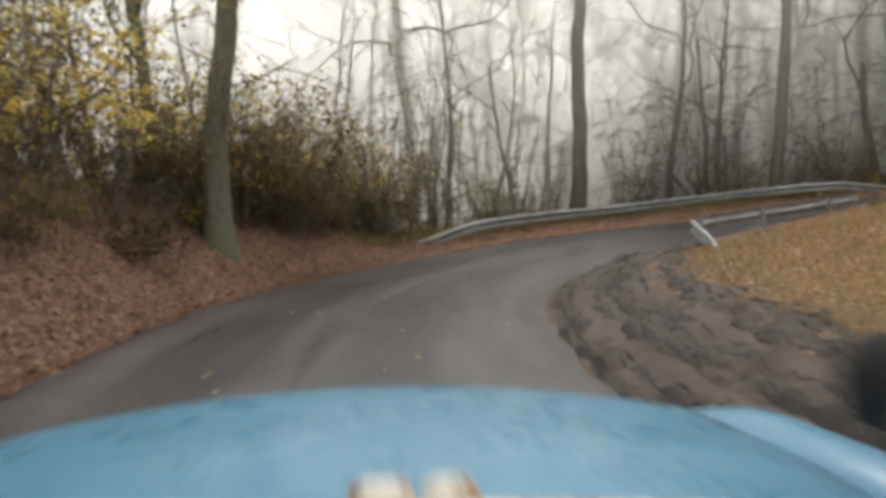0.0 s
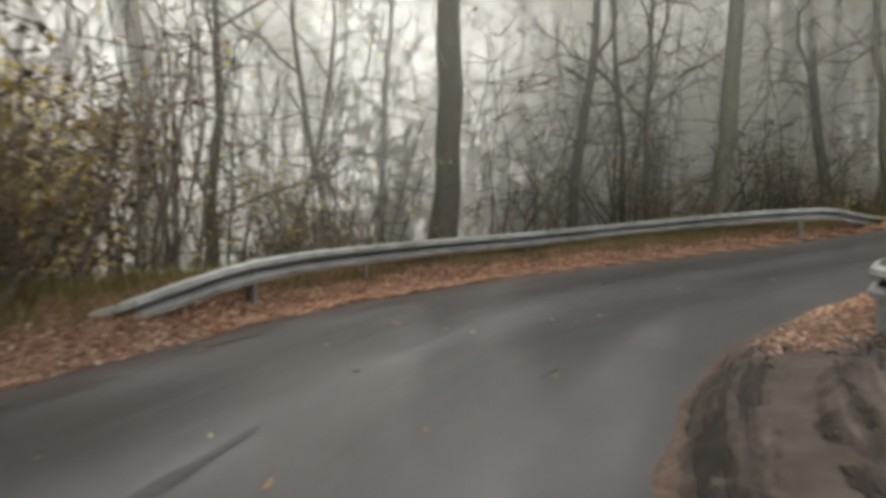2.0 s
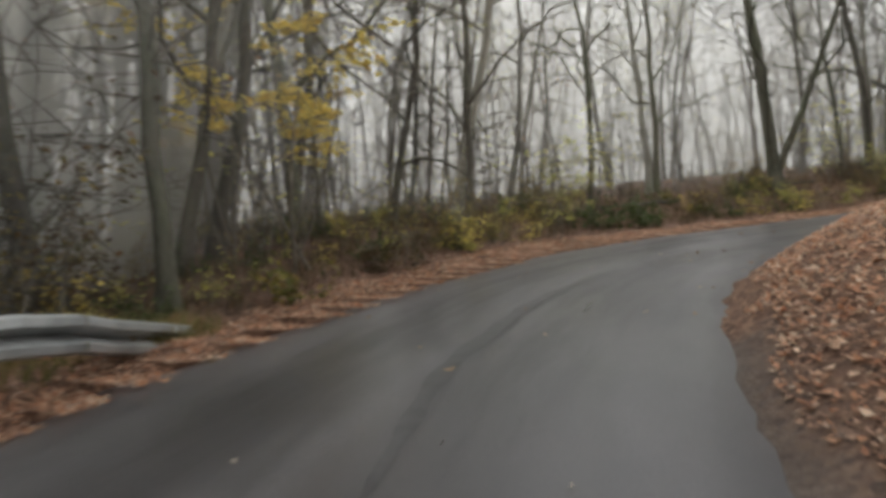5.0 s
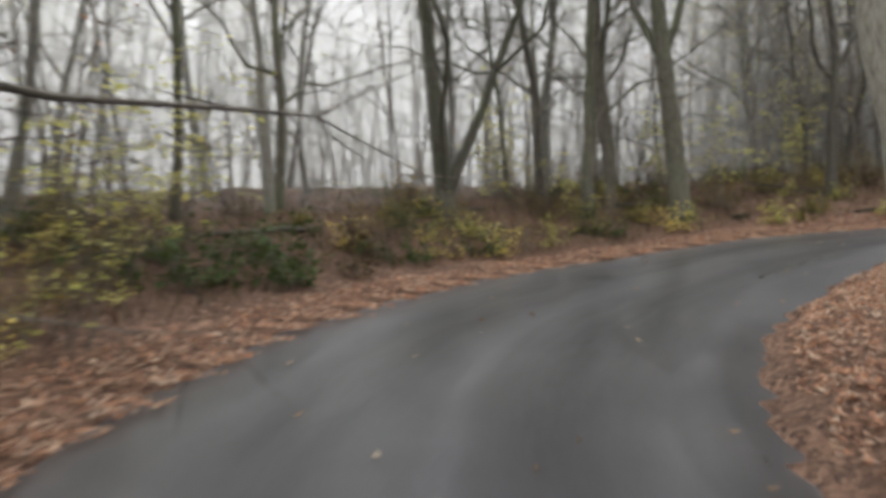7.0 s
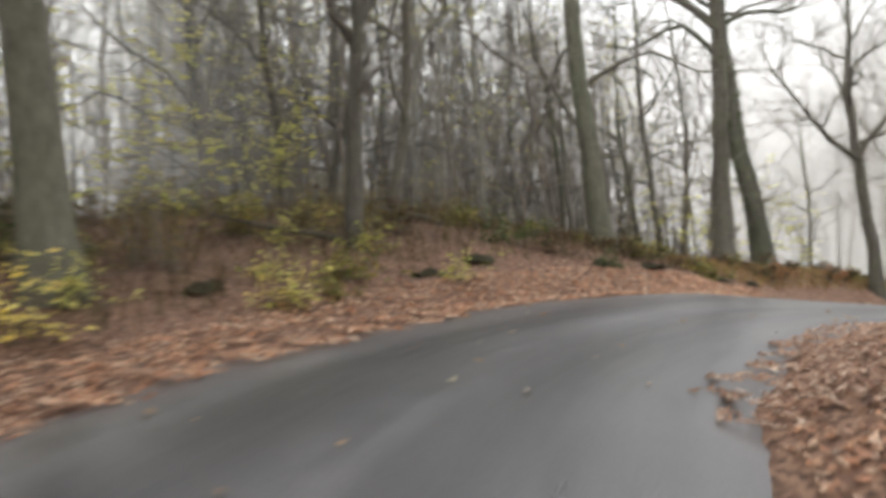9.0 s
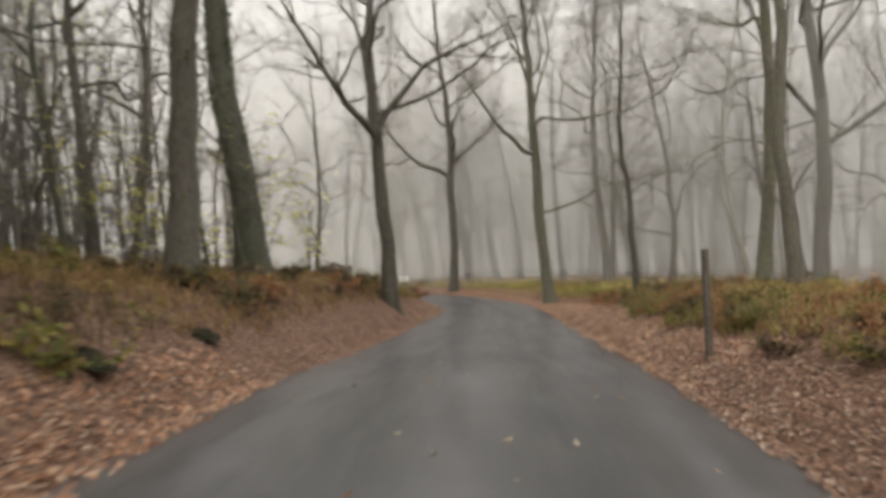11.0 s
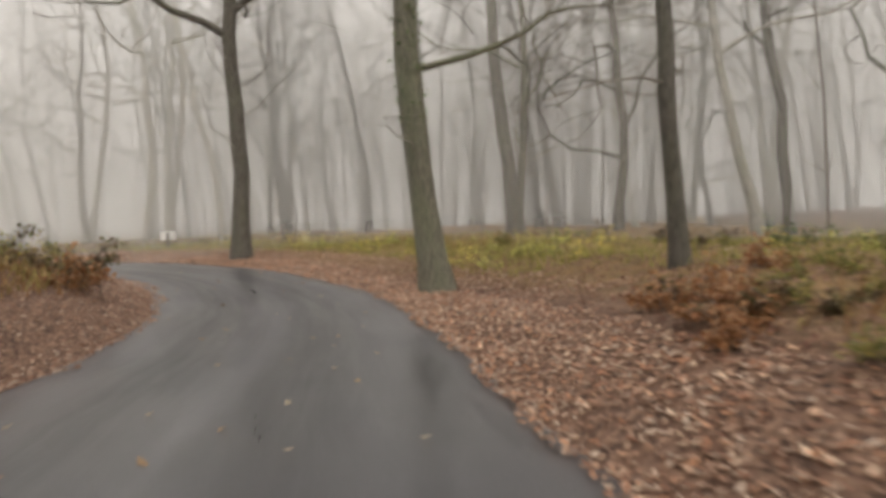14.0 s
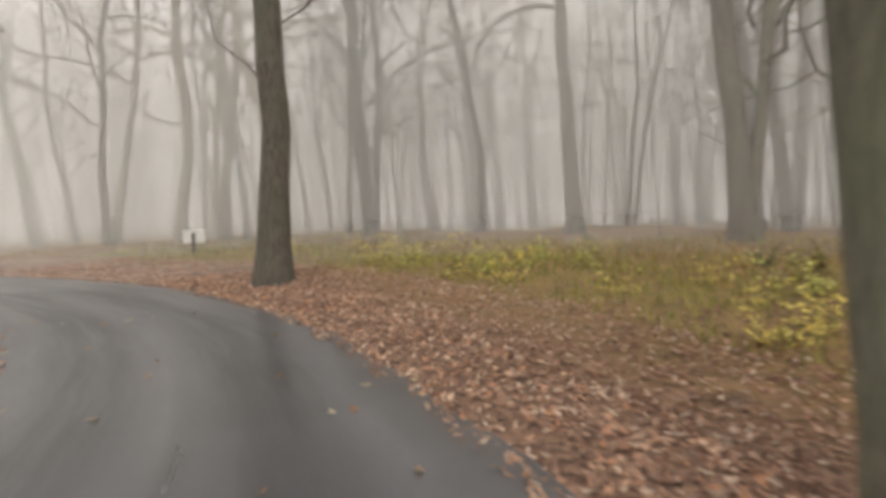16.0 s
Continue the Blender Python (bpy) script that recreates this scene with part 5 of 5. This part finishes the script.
def strip_points(n, u0, u1, side, e0, e1, seed, power=1.0):
    rs = np.random.RandomState(seed)
    idx = np.where((LINE[:, 5] >= u0) & (LINE[:, 5] <= u1))[0]
    k = rs.uniform(idx[0], idx[-1], n)
    e = e0 + (e1 - e0) * rs.uniform(0, 1, n) ** power
    at = np.arange(len(LINE))
    cx, cy, hw = (np.interp(k, at, LINE[:, c]) for c in (0, 1, 3))
    rx, ry = (np.interp(k, at, RIGHT[:, c]) for c in (0, 1))
    off = side * (hw + e)
    xy = np.stack([cx + rx * off, cy + ry * off], 1)
    e -= 0.16 * rough_noise(xy[:, 0], xy[:, 1], 3.2, 12) + 0.1 * rough_noise(xy[:, 0], xy[:, 1], 9.0, 13)
    off = side * (hw + e)
    xy = np.stack([cx + rx * off, cy + ry * off], 1)
    _, beyond, _ = beside(xy)
    return xy[beyond > min(e0, 0) - 0.15]


def litter(n, u0, u1, side, e0, e1, seed, power=1.0):
    xy = strip_points(n, u0, u1, side, e0, e1, seed, power)
    _, beyond, _ = beside(xy)
    z = lie(xy)
    on = beyond < 0.25
    if on.any():
        k, _, _ = beside(xy[on])
        lat = np.clip(((xy[on] - LINE[k, :2]) * RIGHT[k]).sum(-1), -LINE[k, 3], LINE[k, 3])
        z[on] = np.maximum(z[on], LINE[k, 2] - LINE[k, 4] * lat + 0.004)
    return np.c_[xy, z + 0.015]


ALL = np.vstack([
    litter(9000, 4, 8.2, -1, -0.3, 0.5, 2, 1.0), litter(22000, 8, 22, -1, -0.3, 0.9, 3, 1.2),
    litter(19000, 4.8, 12.3, 1, 0.12, 3.0, 4, 1.1), litter(18000, 12, 18, 1, -0.25, 0.95, 5, 1.2), litter(14000, 17.5, 22, 1, -0.25, 2.4, 15, 1.3),
    litter(6000, 13, 22, 1, 4, 11, 18), litter(9000, 17.9, 20.8, 1, 0.3, 2.6, 16), litter(13000, 0.8, 6.4, 1, 1.4, 7, 9)])
DARK_LEAVES = np.vstack([litter(18000, 0, 4.2, -1, -0.25, 1.6, 1, 1.4), litter(9000, 0, 4.2, -1, 1.2, 6, 7), litter(18000, 12.2, 18.6, 1, 0.8, 4, 8), litter(19000, 8, 17, -1, 0.7, 8, 6)])
scatter_mesh("sodden_leaves", DARK_LEAVES[:, :2], DARK_LEAVES[:, 2], 0.062, 0.5, LITTER_DARK, "dark fallen leaves on the bramble banks", "fallen leaves", 6)
EDGE = np.vstack([litter(9000, 7.4, 15, -1, -0.35, 0.6, 21, 1.0), litter(4000, 4.6, 7.6, -1, -0.3, 0.4, 22), litter(6000, 5.5, 12, 1, 0.1, 1.3, 23), litter(4000, 15, 21, 1, -0.2, 1.0, 24)])
scatter_mesh("fresh_leaves", EDGE[:, :2], EDGE[:, 2] + 0.01, 0.066, 0.6, LEAF_FRESH, "bright orange-brown leaves drifted along the road's edge", "fallen leaves", 25)
scatter_mesh("leaf_litter", ALL[:, :2], ALL[:, 2], 0.06, 0.5, LITTER, "russet fallen beech leaves covering the verges", "fallen leaves", 5)


def road_leaves(n):
    rs = np.random.RandomState(31)
    k = rs.choice(np.where((LINE[:, 5] > 0.5) & (LINE[:, 5] < 21))[0], n)
    o = rs.uniform(-0.97, 0.97, n)
    xy = LINE[k, :2] + RIGHT[k] * (o * LINE[k, 3])[:, None]
    return scatter_mesh("scattered_leaves", xy, LINE[k, 2] - LINE[k, 4] * o * LINE[k, 3] + 0.02 * (1 - o * o) + 0.012, 0.085, 0.35, LEAF_WET, "pale fallen leaves lying on the wet asphalt", "fallen leaves", 32)


LEAF_WET = leaf_material("pale_leaf", [(0.55, 0.42, 0.28), (0.40, 0.25, 0.14), (0.62, 0.55, 0.42), (0.30, 0.16, 0.09)])
road_leaves(420)


def blades(name, xyz, tall, wide, lean, mat, label, category, seed):
    rs = np.random.RandomState(seed)
    n = len(xyz)
    a = rs.uniform(0, 6.283, n)
    out = np.stack([np.cos(a), np.sin(a), np.zeros(n)], 1)
    side = np.stack([-np.sin(a), np.cos(a), np.zeros(n)], 1) * wide / 2
    h = (tall * rs.uniform(0.5, 1.3, n))[:, None]
    up = np.array([[0, 0, 1.0]])
    l = lean * rs.uniform(0.3, 1.4, n)[:, None]
    c = np.array(xyz) - [0, 0, 0.03]
    mid = c + up * h * 0.6 + out * h * l * 0.35
    tip = c + up * h * (1 - 0.35 * l) + out * h * l
    v = np.stack([c - side, c + side, mid + side * 0.7, mid - side * 0.7, tip], 1)
    me = bpy.data.meshes.new(name)
    faces = []
    for i in range(n):
        b = 5 * i
        faces += [(b, b + 1, b + 2, b + 3), (b + 3, b + 2, b + 4)]
    me.from_pydata(v.reshape(-1, 3).tolist(), [], faces)
    me.materials.append(mat)
    return tagged(new(name, me), label, category, kind="stuff")


def on_ground(xy):
    return np.c_[xy, lie(xy)]


blades("rough_grass", on_ground(strip_points(16000, 0, 6.8, 1, 1.7, 9, 41)), 0.18, 0.014, 1.0, STRAW, "rough yellowing grass on the inner verge", "grass", 42)
blades("green_tufts", on_ground(strip_points(9000, 0, 6.8, 1, 2.0, 9, 47)), 0.15, 0.012, 0.9, GRASS, "olive tufts among the straw-coloured grass of the inner verge", "grass", 48)
for i, (u, e) in enumerate(((16.15, 1.0), (16.5, 1.3), (15.3, 1.2))):
    x, y = bank_spot(u, 1, e)
    spot = np.random.RandomState(70 + i).normal(0, 0.16, (320, 2)) + (x, y)
    blades("grass_tussock", on_ground(spot), 0.42, 0.014, 0.9, GRASS, "green tussock of long grass among fallen leaves", "grass", 75 + i)
blades("verge_grass", on_ground(np.vstack([strip_points(14000, 4.1, 7.9, -1, 0.42, 1.7, 43), strip_points(9000, 13.5, 22, 1, 3.4, 11, 44), strip_points(2500, 8, 13, 1, 1.5, 4, 45)])), 0.24, 0.013, 0.8, GRASS, "tufts of faded grass along the verges", "grass", 46)
LIME_GRASS = leaf_material("lime_grass", [(0.30, 0.29, 0.08), (0.42, 0.38, 0.11), (0.20, 0.23, 0.07), (0.50, 0.44, 0.14)])
blades("lime_grass", on_ground(np.vstack([strip_points(15000, 13, 20.5, 1, 3.2, 10, 61), strip_points(5000, 18.0, 20.5, 1, 2.2, 5, 64)])), 0.2, 0.016, 0.9, LIME_GRASS, "pale yellow-green grass on the top of the bank", "grass", 62)
blades("dead_bracken", on_ground(np.vstack([strip_points(6000, 12.4, 17, 1, 1.2, 6, 51), strip_points(3000, 18.5, 21, 1, 4, 9, 63), strip_points(9000, 14.5, 22, -1, 0.9, 6, 52), strip_points(7000, 0, 4.2, -1, 1.2, 6, 53)])), 0.30, 0.02, 1.1, BRACKEN, "collapsed brown bracken on the banks", "bracken", 54)
blades("bracken_bank", on_ground(np.vstack([strip_points(5000, 12.4, 16.6, 1, 1.0, 5, 58), strip_points(5000, 15, 18.5, -1, 0.7, 4, 59)])), 0.26, 0.035, 1.3, BRACKEN, "flattened russet and olive bracken fronds on the bank", "bracken", 60)
blades("bank_stalks", on_ground(np.vstack([strip_points(18000, 7.4, 15, -1, 0.9, 9, 55), strip_points(4000, 4, 8, -1, 2, 7, 56)])), 0.38, 0.014, 0.9, DARK_BRAMBLE, "thin dead stalks over the leafy bank", "undergrowth", 57)


# ---- sign and marker post ----
def box(bm, x0, x1, y0, y1, z0, z1, bevel=0.0):
    made = bmesh.ops.create_cube(bm, size=1.0)["verts"]
    bmesh.ops.scale(bm, vec=(x1 - x0, y1 - y0, z1 - z0), verts=made)
    bmesh.ops.translate(bm, vec=((x0 + x1) / 2, (y0 + y1) / 2, (z0 + z1) / 2), verts=made)
    if bevel:
        bmesh.ops.bevel(bm, geom=list({e for v in made for e in v.link_edges}), offset=bevel, segments=2, affect="EDGES")


def bm_mesh(name, bm, mat, smooth=False):
    me = bpy.data.meshes.new(name)
    bm.to_mesh(me)
    bm.free()
    me.materials.append(mat)
    if smooth:
        me.polygons.foreach_set("use_smooth", [True] * len(me.polygons))
    return me


def plain(name, colour, rough=0.6, metal=0.0, vary=0.15, scale=9.0):
    n = Nodes(name, rough, metal)
    f = n.noise(n.coords(), scale, 5)
    lo, hi = tuple(c * (1 - vary) for c in colour), tuple(min(1, c * (1 + vary)) for c in colour)
    return n.colour(n.ramp(f, [(0.3, lo), (0.7, hi)]))


WHITE_PAINT = plain("weathered_white_paint", (0.78, 0.78, 0.76), 0.5)
WEATHERED_WOOD = plain("weathered_wood", (0.13, 0.11, 0.09), 0.85, 0.0, 0.35, 20)


def little_sign(x, y, turn):
    ob = new("sign")
    ob.matrix_world = pose(x, y, ground_z(x, y), 0, 0, turn)
    bm = bmesh.new()
    box(bm, -0.035, 0.035, -0.03, 0.03, -0.3, 0.55, 0.006)
    part("post", bm_mesh("post", bm, WEATHERED_WOOD), ob)
    bm = bmesh.new()
    box(bm, -0.27, 0.27, 0.032, 0.052, 0.30, 0.62, 0.008)
    part("panel", bm_mesh("panel", bm, WHITE_PAINT), ob, "plain white panel")
    return tagged(ob, "small white sign panel on a short wooden post", "sign")


little_sign(22.1, -39.4, 165)


def marker_post(x, y):
    ob = new("marker_post")
    ob.location = (x, y, ground_z(x, y))
    bm = bmesh.new()
    box(bm, -0.04, 0.04, -0.04, 0.04, -0.3, 1.35, 0.01)
    part("stake", bm_mesh("stake", bm, WEATHERED_WOOD), ob)
    bm = bmesh.new()
    box(bm, -0.045, 0.045, -0.045, 0.045, 1.35, 1.39, 0.008)
    part("cap", bm_mesh("cap", bm, WEATHERED_WOOD), ob)
    return tagged(ob, "thin dark wooden marker post in the verge", "post")


marker_post(21.2, -4.0)


# ---- the blue car, standing where the drive begins ----
def car_paint():
    n = Nodes("faded_blue_paint", 0.28, 0.0, 0.5)
    v = n.coords()
    a = n.noise(v, 2.2, 5)
    col = n.ramp(a, [(0.3, (0.05, 0.19, 0.31)), (0.7, (0.08, 0.25, 0.38))])
    n.link(n.ramp(n.noise(v, 5, 5), [(0.3, (0.2, 0.2, 0.2)), (0.7, (0.38, 0.38, 0.38))]), n.b.inputs["Roughness"])
    n.b.inputs["Coat Weight"].default_value = 0.15
    n.b.inputs["Coat Roughness"].default_value = 0.12
    return n.colour(col)


def rusty_cream():
    n = Nodes("rusty_cream_paint", 0.5)
    f = n.noise(n.coords(), 30, 5)
    return n.colour(n.ramp(f, [(0.38, (0.28, 0.15, 0.06)), (0.5, (0.75, 0.70, 0.58)), (0.8, (0.82, 0.80, 0.72))]))


PAINT, CREAM = car_paint(), rusty_cream()
RUBBER, CHROME = plain("black_rubber", (0.02, 0.02, 0.02), 0.7), plain("dull_chrome", (0.6, 0.6, 0.6), 0.25, 0.9, 0.05)
GLASS_LAMP = plain("lamp_glass", (0.7, 0.7, 0.68), 0.12, 0.0, 0.05)


def sheet(name, rows, mat, thick=0.012):
    """A curved panel from rows of points, with thickness."""
    m = len(rows[0])
    verts = [p for r in rows for p in r]
    faces = [(i * m + k, i * m + k + 1, (i + 1) * m + k + 1, (i + 1) * m + k) for i in range(len(rows) - 1) for k in range(m - 1)]
    me = mesh_from(name, verts, faces, mat, True)
    return me, thick


def panel(name, rows, mat, parent, label="", thick=0.012):
    me, t = sheet(name, rows, mat, thick)
    ob = part(name, me, parent, label)
    mod = ob.modifiers.new("thickness", "SOLIDIFY")
    mod.thickness, mod.offset = t, -1
    return ob


def bonnet_z(d):
    return float(np.interp(d, [0.55, 0.9, 1.25, 1.5, 1.68, 1.76], [1.03, 1.03, 1.008, 0.93, 0.80, 0.68]))


def blue_car():
    car = new("car")
    car.matrix_world = pose(0, 0, ground_z(0, 0) + 0.06, -2.0, 0, 3.9)
    rows = []
    for d in np.linspace(0.62, 1.76, 24):
        half = float(np.interp(d, [0.6, 1.2, 1.76], [0.69, 0.64, 0.46]))
        rows.append([(x * half - 0.07, d, bonnet_z(d) + 0.008 - 0.17 * (x * half) ** 2) for x in np.linspace(-1, 1, 25)])
    panel("bonnet", rows, PAINT, car, "faded light blue curved bonnet")
    scuttle = [[(x * 0.66, d, 1.05 - 0.18 * (x * 0.66) ** 2 - 0.05 * (d - 0.45)) for x in np.linspace(-1, 1, 17)] for d in np.linspace(0.40, 0.61, 5)]
    panel("scuttle", scuttle, PAINT, car)
    strip = [[(x * 0.5, 0.615 + dd, 1.046 - 0.18 * (x * 0.5) ** 2 + 0.004 * math.sin(3.14 * dd / 0.02)) for x in np.linspace(-1, 1, 17)] for dd in (0, 0.01, 0.02)]
    panel("trim_strip", strip, CREAM, car, "cream strip below the bonnet", 0.008)
    sh = Shape()
    for cx, half in ((-0.014, 0.037), (0.057, 0.031)):
        for i in range(9):
            for k in range(7):
                a, b = math.pi * i / 8, math.pi * k / 6
                sh.v.append(Vector((cx + half * math.copysign(abs(math.cos(a)) ** 0.6, math.cos(a)) * math.sin(b), 0.66 + 0.02 * math.cos(b), 1.036 + 0.03 * math.sin(a) ** 0.6 * math.sin(b))))
        base = len(sh.v) - 63
        for i in range(8):
            for k in range(6):
                q = base + i * 7 + k
                sh.f.append((q, q + 1, q + 8, q + 7))
    part("bonnet_catch", sh.mesh("bonnet_catch", CREAM), car, "chipped cream catch with rusty edges")
    for s, name in ((1, "wing"), (-1, "wing")):
        rows = []
        for d in np.linspace(0.45, 1.85, 22):
            ridge = float(np.interp(d, [0.45, 0.9, 1.3, 1.6, 1.85], [0.935, 0.945, 0.93, 0.84, 0.60]))
            inner = float(np.interp(d, [0.45, 1.3, 1.85], [0.68, 0.58, 0.46]))
            row = []
            for k in range(11):
                a = math.pi * k / 10
                row.append((s * (inner + 0.12 - 0.12 * math.cos(a)) - (0.14 if s < 0 else 0), d, ridge - 0.09 + 0.09 * math.sin(a)))
            out = 0.14 if s < 0 else 0
            row += [(s * (inner + 0.245) - out, d, ridge - 0.25), (s * (inner + 0.235) - out, d, max(0.30, ridge - 0.45))]
            rows.append(row[::s])
        panel(name, rows, PAINT, car, "rounded light blue wing")
    nose = [[(x * 0.46, 1.76 + 0.05 * (1 - x * x) + 0.03 * (1 - v), 0.34 + v * (bonnet_z(1.76) - 0.34)) for x in np.linspace(-1, 1, 9)] for v in np.linspace(0, 1, 6)]
    panel("nose", nose, PAINT, car)
    for s in (-1, 1):
        side = [[(s * 0.80, d, z) for d in np.linspace(-1.2, 0.5, 8)] for z in (0.30, 0.5, 0.68, 0.72)]
        panel("side_panel", [r[::s] for r in side], PAINT, car)
    panel("tail_panel", [[(x * 0.8, -1.2, z) for x in np.linspace(-1, 1, 5)] for z in (0.30, 0.5, 0.72)], PAINT, car)
    panel("floor_pan", [[(x * 0.78, d, 0.30) for x in np.linspace(-1, 1, 5)] for d in np.linspace(-1.18, 0.5, 5)], RUBBER, car)
    panel("bulkhead", [[(x * 0.70, 0.42, z) for x in np.linspace(-1, 1, 5)] for z in (0.30, 0.6, 0.94)], PAINT, car)
    bm = bmesh.new()
    box(bm, -0.72, 0.72, 1.86, 1.92, 0.40, 0.52, 0.025)
    part("bumper", bm_mesh("bumper", bm, CHROME, True), car, "dull chrome bumper")
    for s in (-1, 1):
        bm = bmesh.new()
        bmesh.ops.create_uvsphere(bm, u_segments=18, v_segments=10, radius=0.09)
        bmesh.ops.scale(bm, vec=(1, 0.45, 1), verts=bm.verts)
        part("headlamp", bm_mesh("headlamp", bm, GLASS_LAMP, True), car, "round headlamp", (s * 0.58, 1.80, 0.68))
        for d in (1.25, -0.85):
            wheel = part("wheel", None, car, "", (s * 0.68, d, 0.29))
            sh = Shape()
            ring = [Vector((0, 0.24 * math.cos(a), 0.24 * math.sin(a))) for a in np.linspace(0, 2 * math.pi, 25)]
            for i in range(24):
                for k in range(8):
                    b = 2 * math.pi * k / 8
                    p = ring[i]
                    sh.v.append(p * (1 + 0.055 / 0.24 * math.cos(b)) + Vector((0.065 * math.sin(b), 0, 0)))
            for i in range(24):
                for k in range(8):
                    sh.f.append((i * 8 + k, i * 8 + (k + 1) % 8, ((i + 1) % 24) * 8 + (k + 1) % 8, ((i + 1) % 24) * 8 + k))
            part("tyre", sh.mesh("tyre", RUBBER), wheel, "black tyre")
            bm = bmesh.new()
            bmesh.ops.create_cone(bm, cap_ends=True, segments=24, radius1=0.19, radius2=0.15, depth=0.07)
            bmesh.ops.rotate(bm, matrix=Matrix.Rotation(s * math.pi / 2, 3, "Y"), verts=bm.verts)
            part("rim", bm_mesh("rim", bm, CREAM), wheel, "cream steel rim")
    mirror = part("wing_mirror", None, car, "", (0.545, 0.70, 1.135))
    bm = bmesh.new()
    bmesh.ops.create_uvsphere(bm, u_segments=20, v_segments=12, radius=0.05)
    bmesh.ops.scale(bm, vec=(1.0, 0.5, 1.1), verts=bm.verts)
    part("housing", bm_mesh("housing", bm, RUBBER, True), mirror, "black mirror housing")
    sh = Shape()
    sh.tube([Vector((0.0, 0, -0.04)), Vector((0.06, 0.01, -0.13)), Vector((0.11, 0.02, -0.19))], [0.008, 0.008, 0.010], 8)
    part("stalk", sh.mesh("stalk", RUBBER), mirror)
    return tagged(car, "light blue open classic car standing on the wet road", "car")


blue_car()
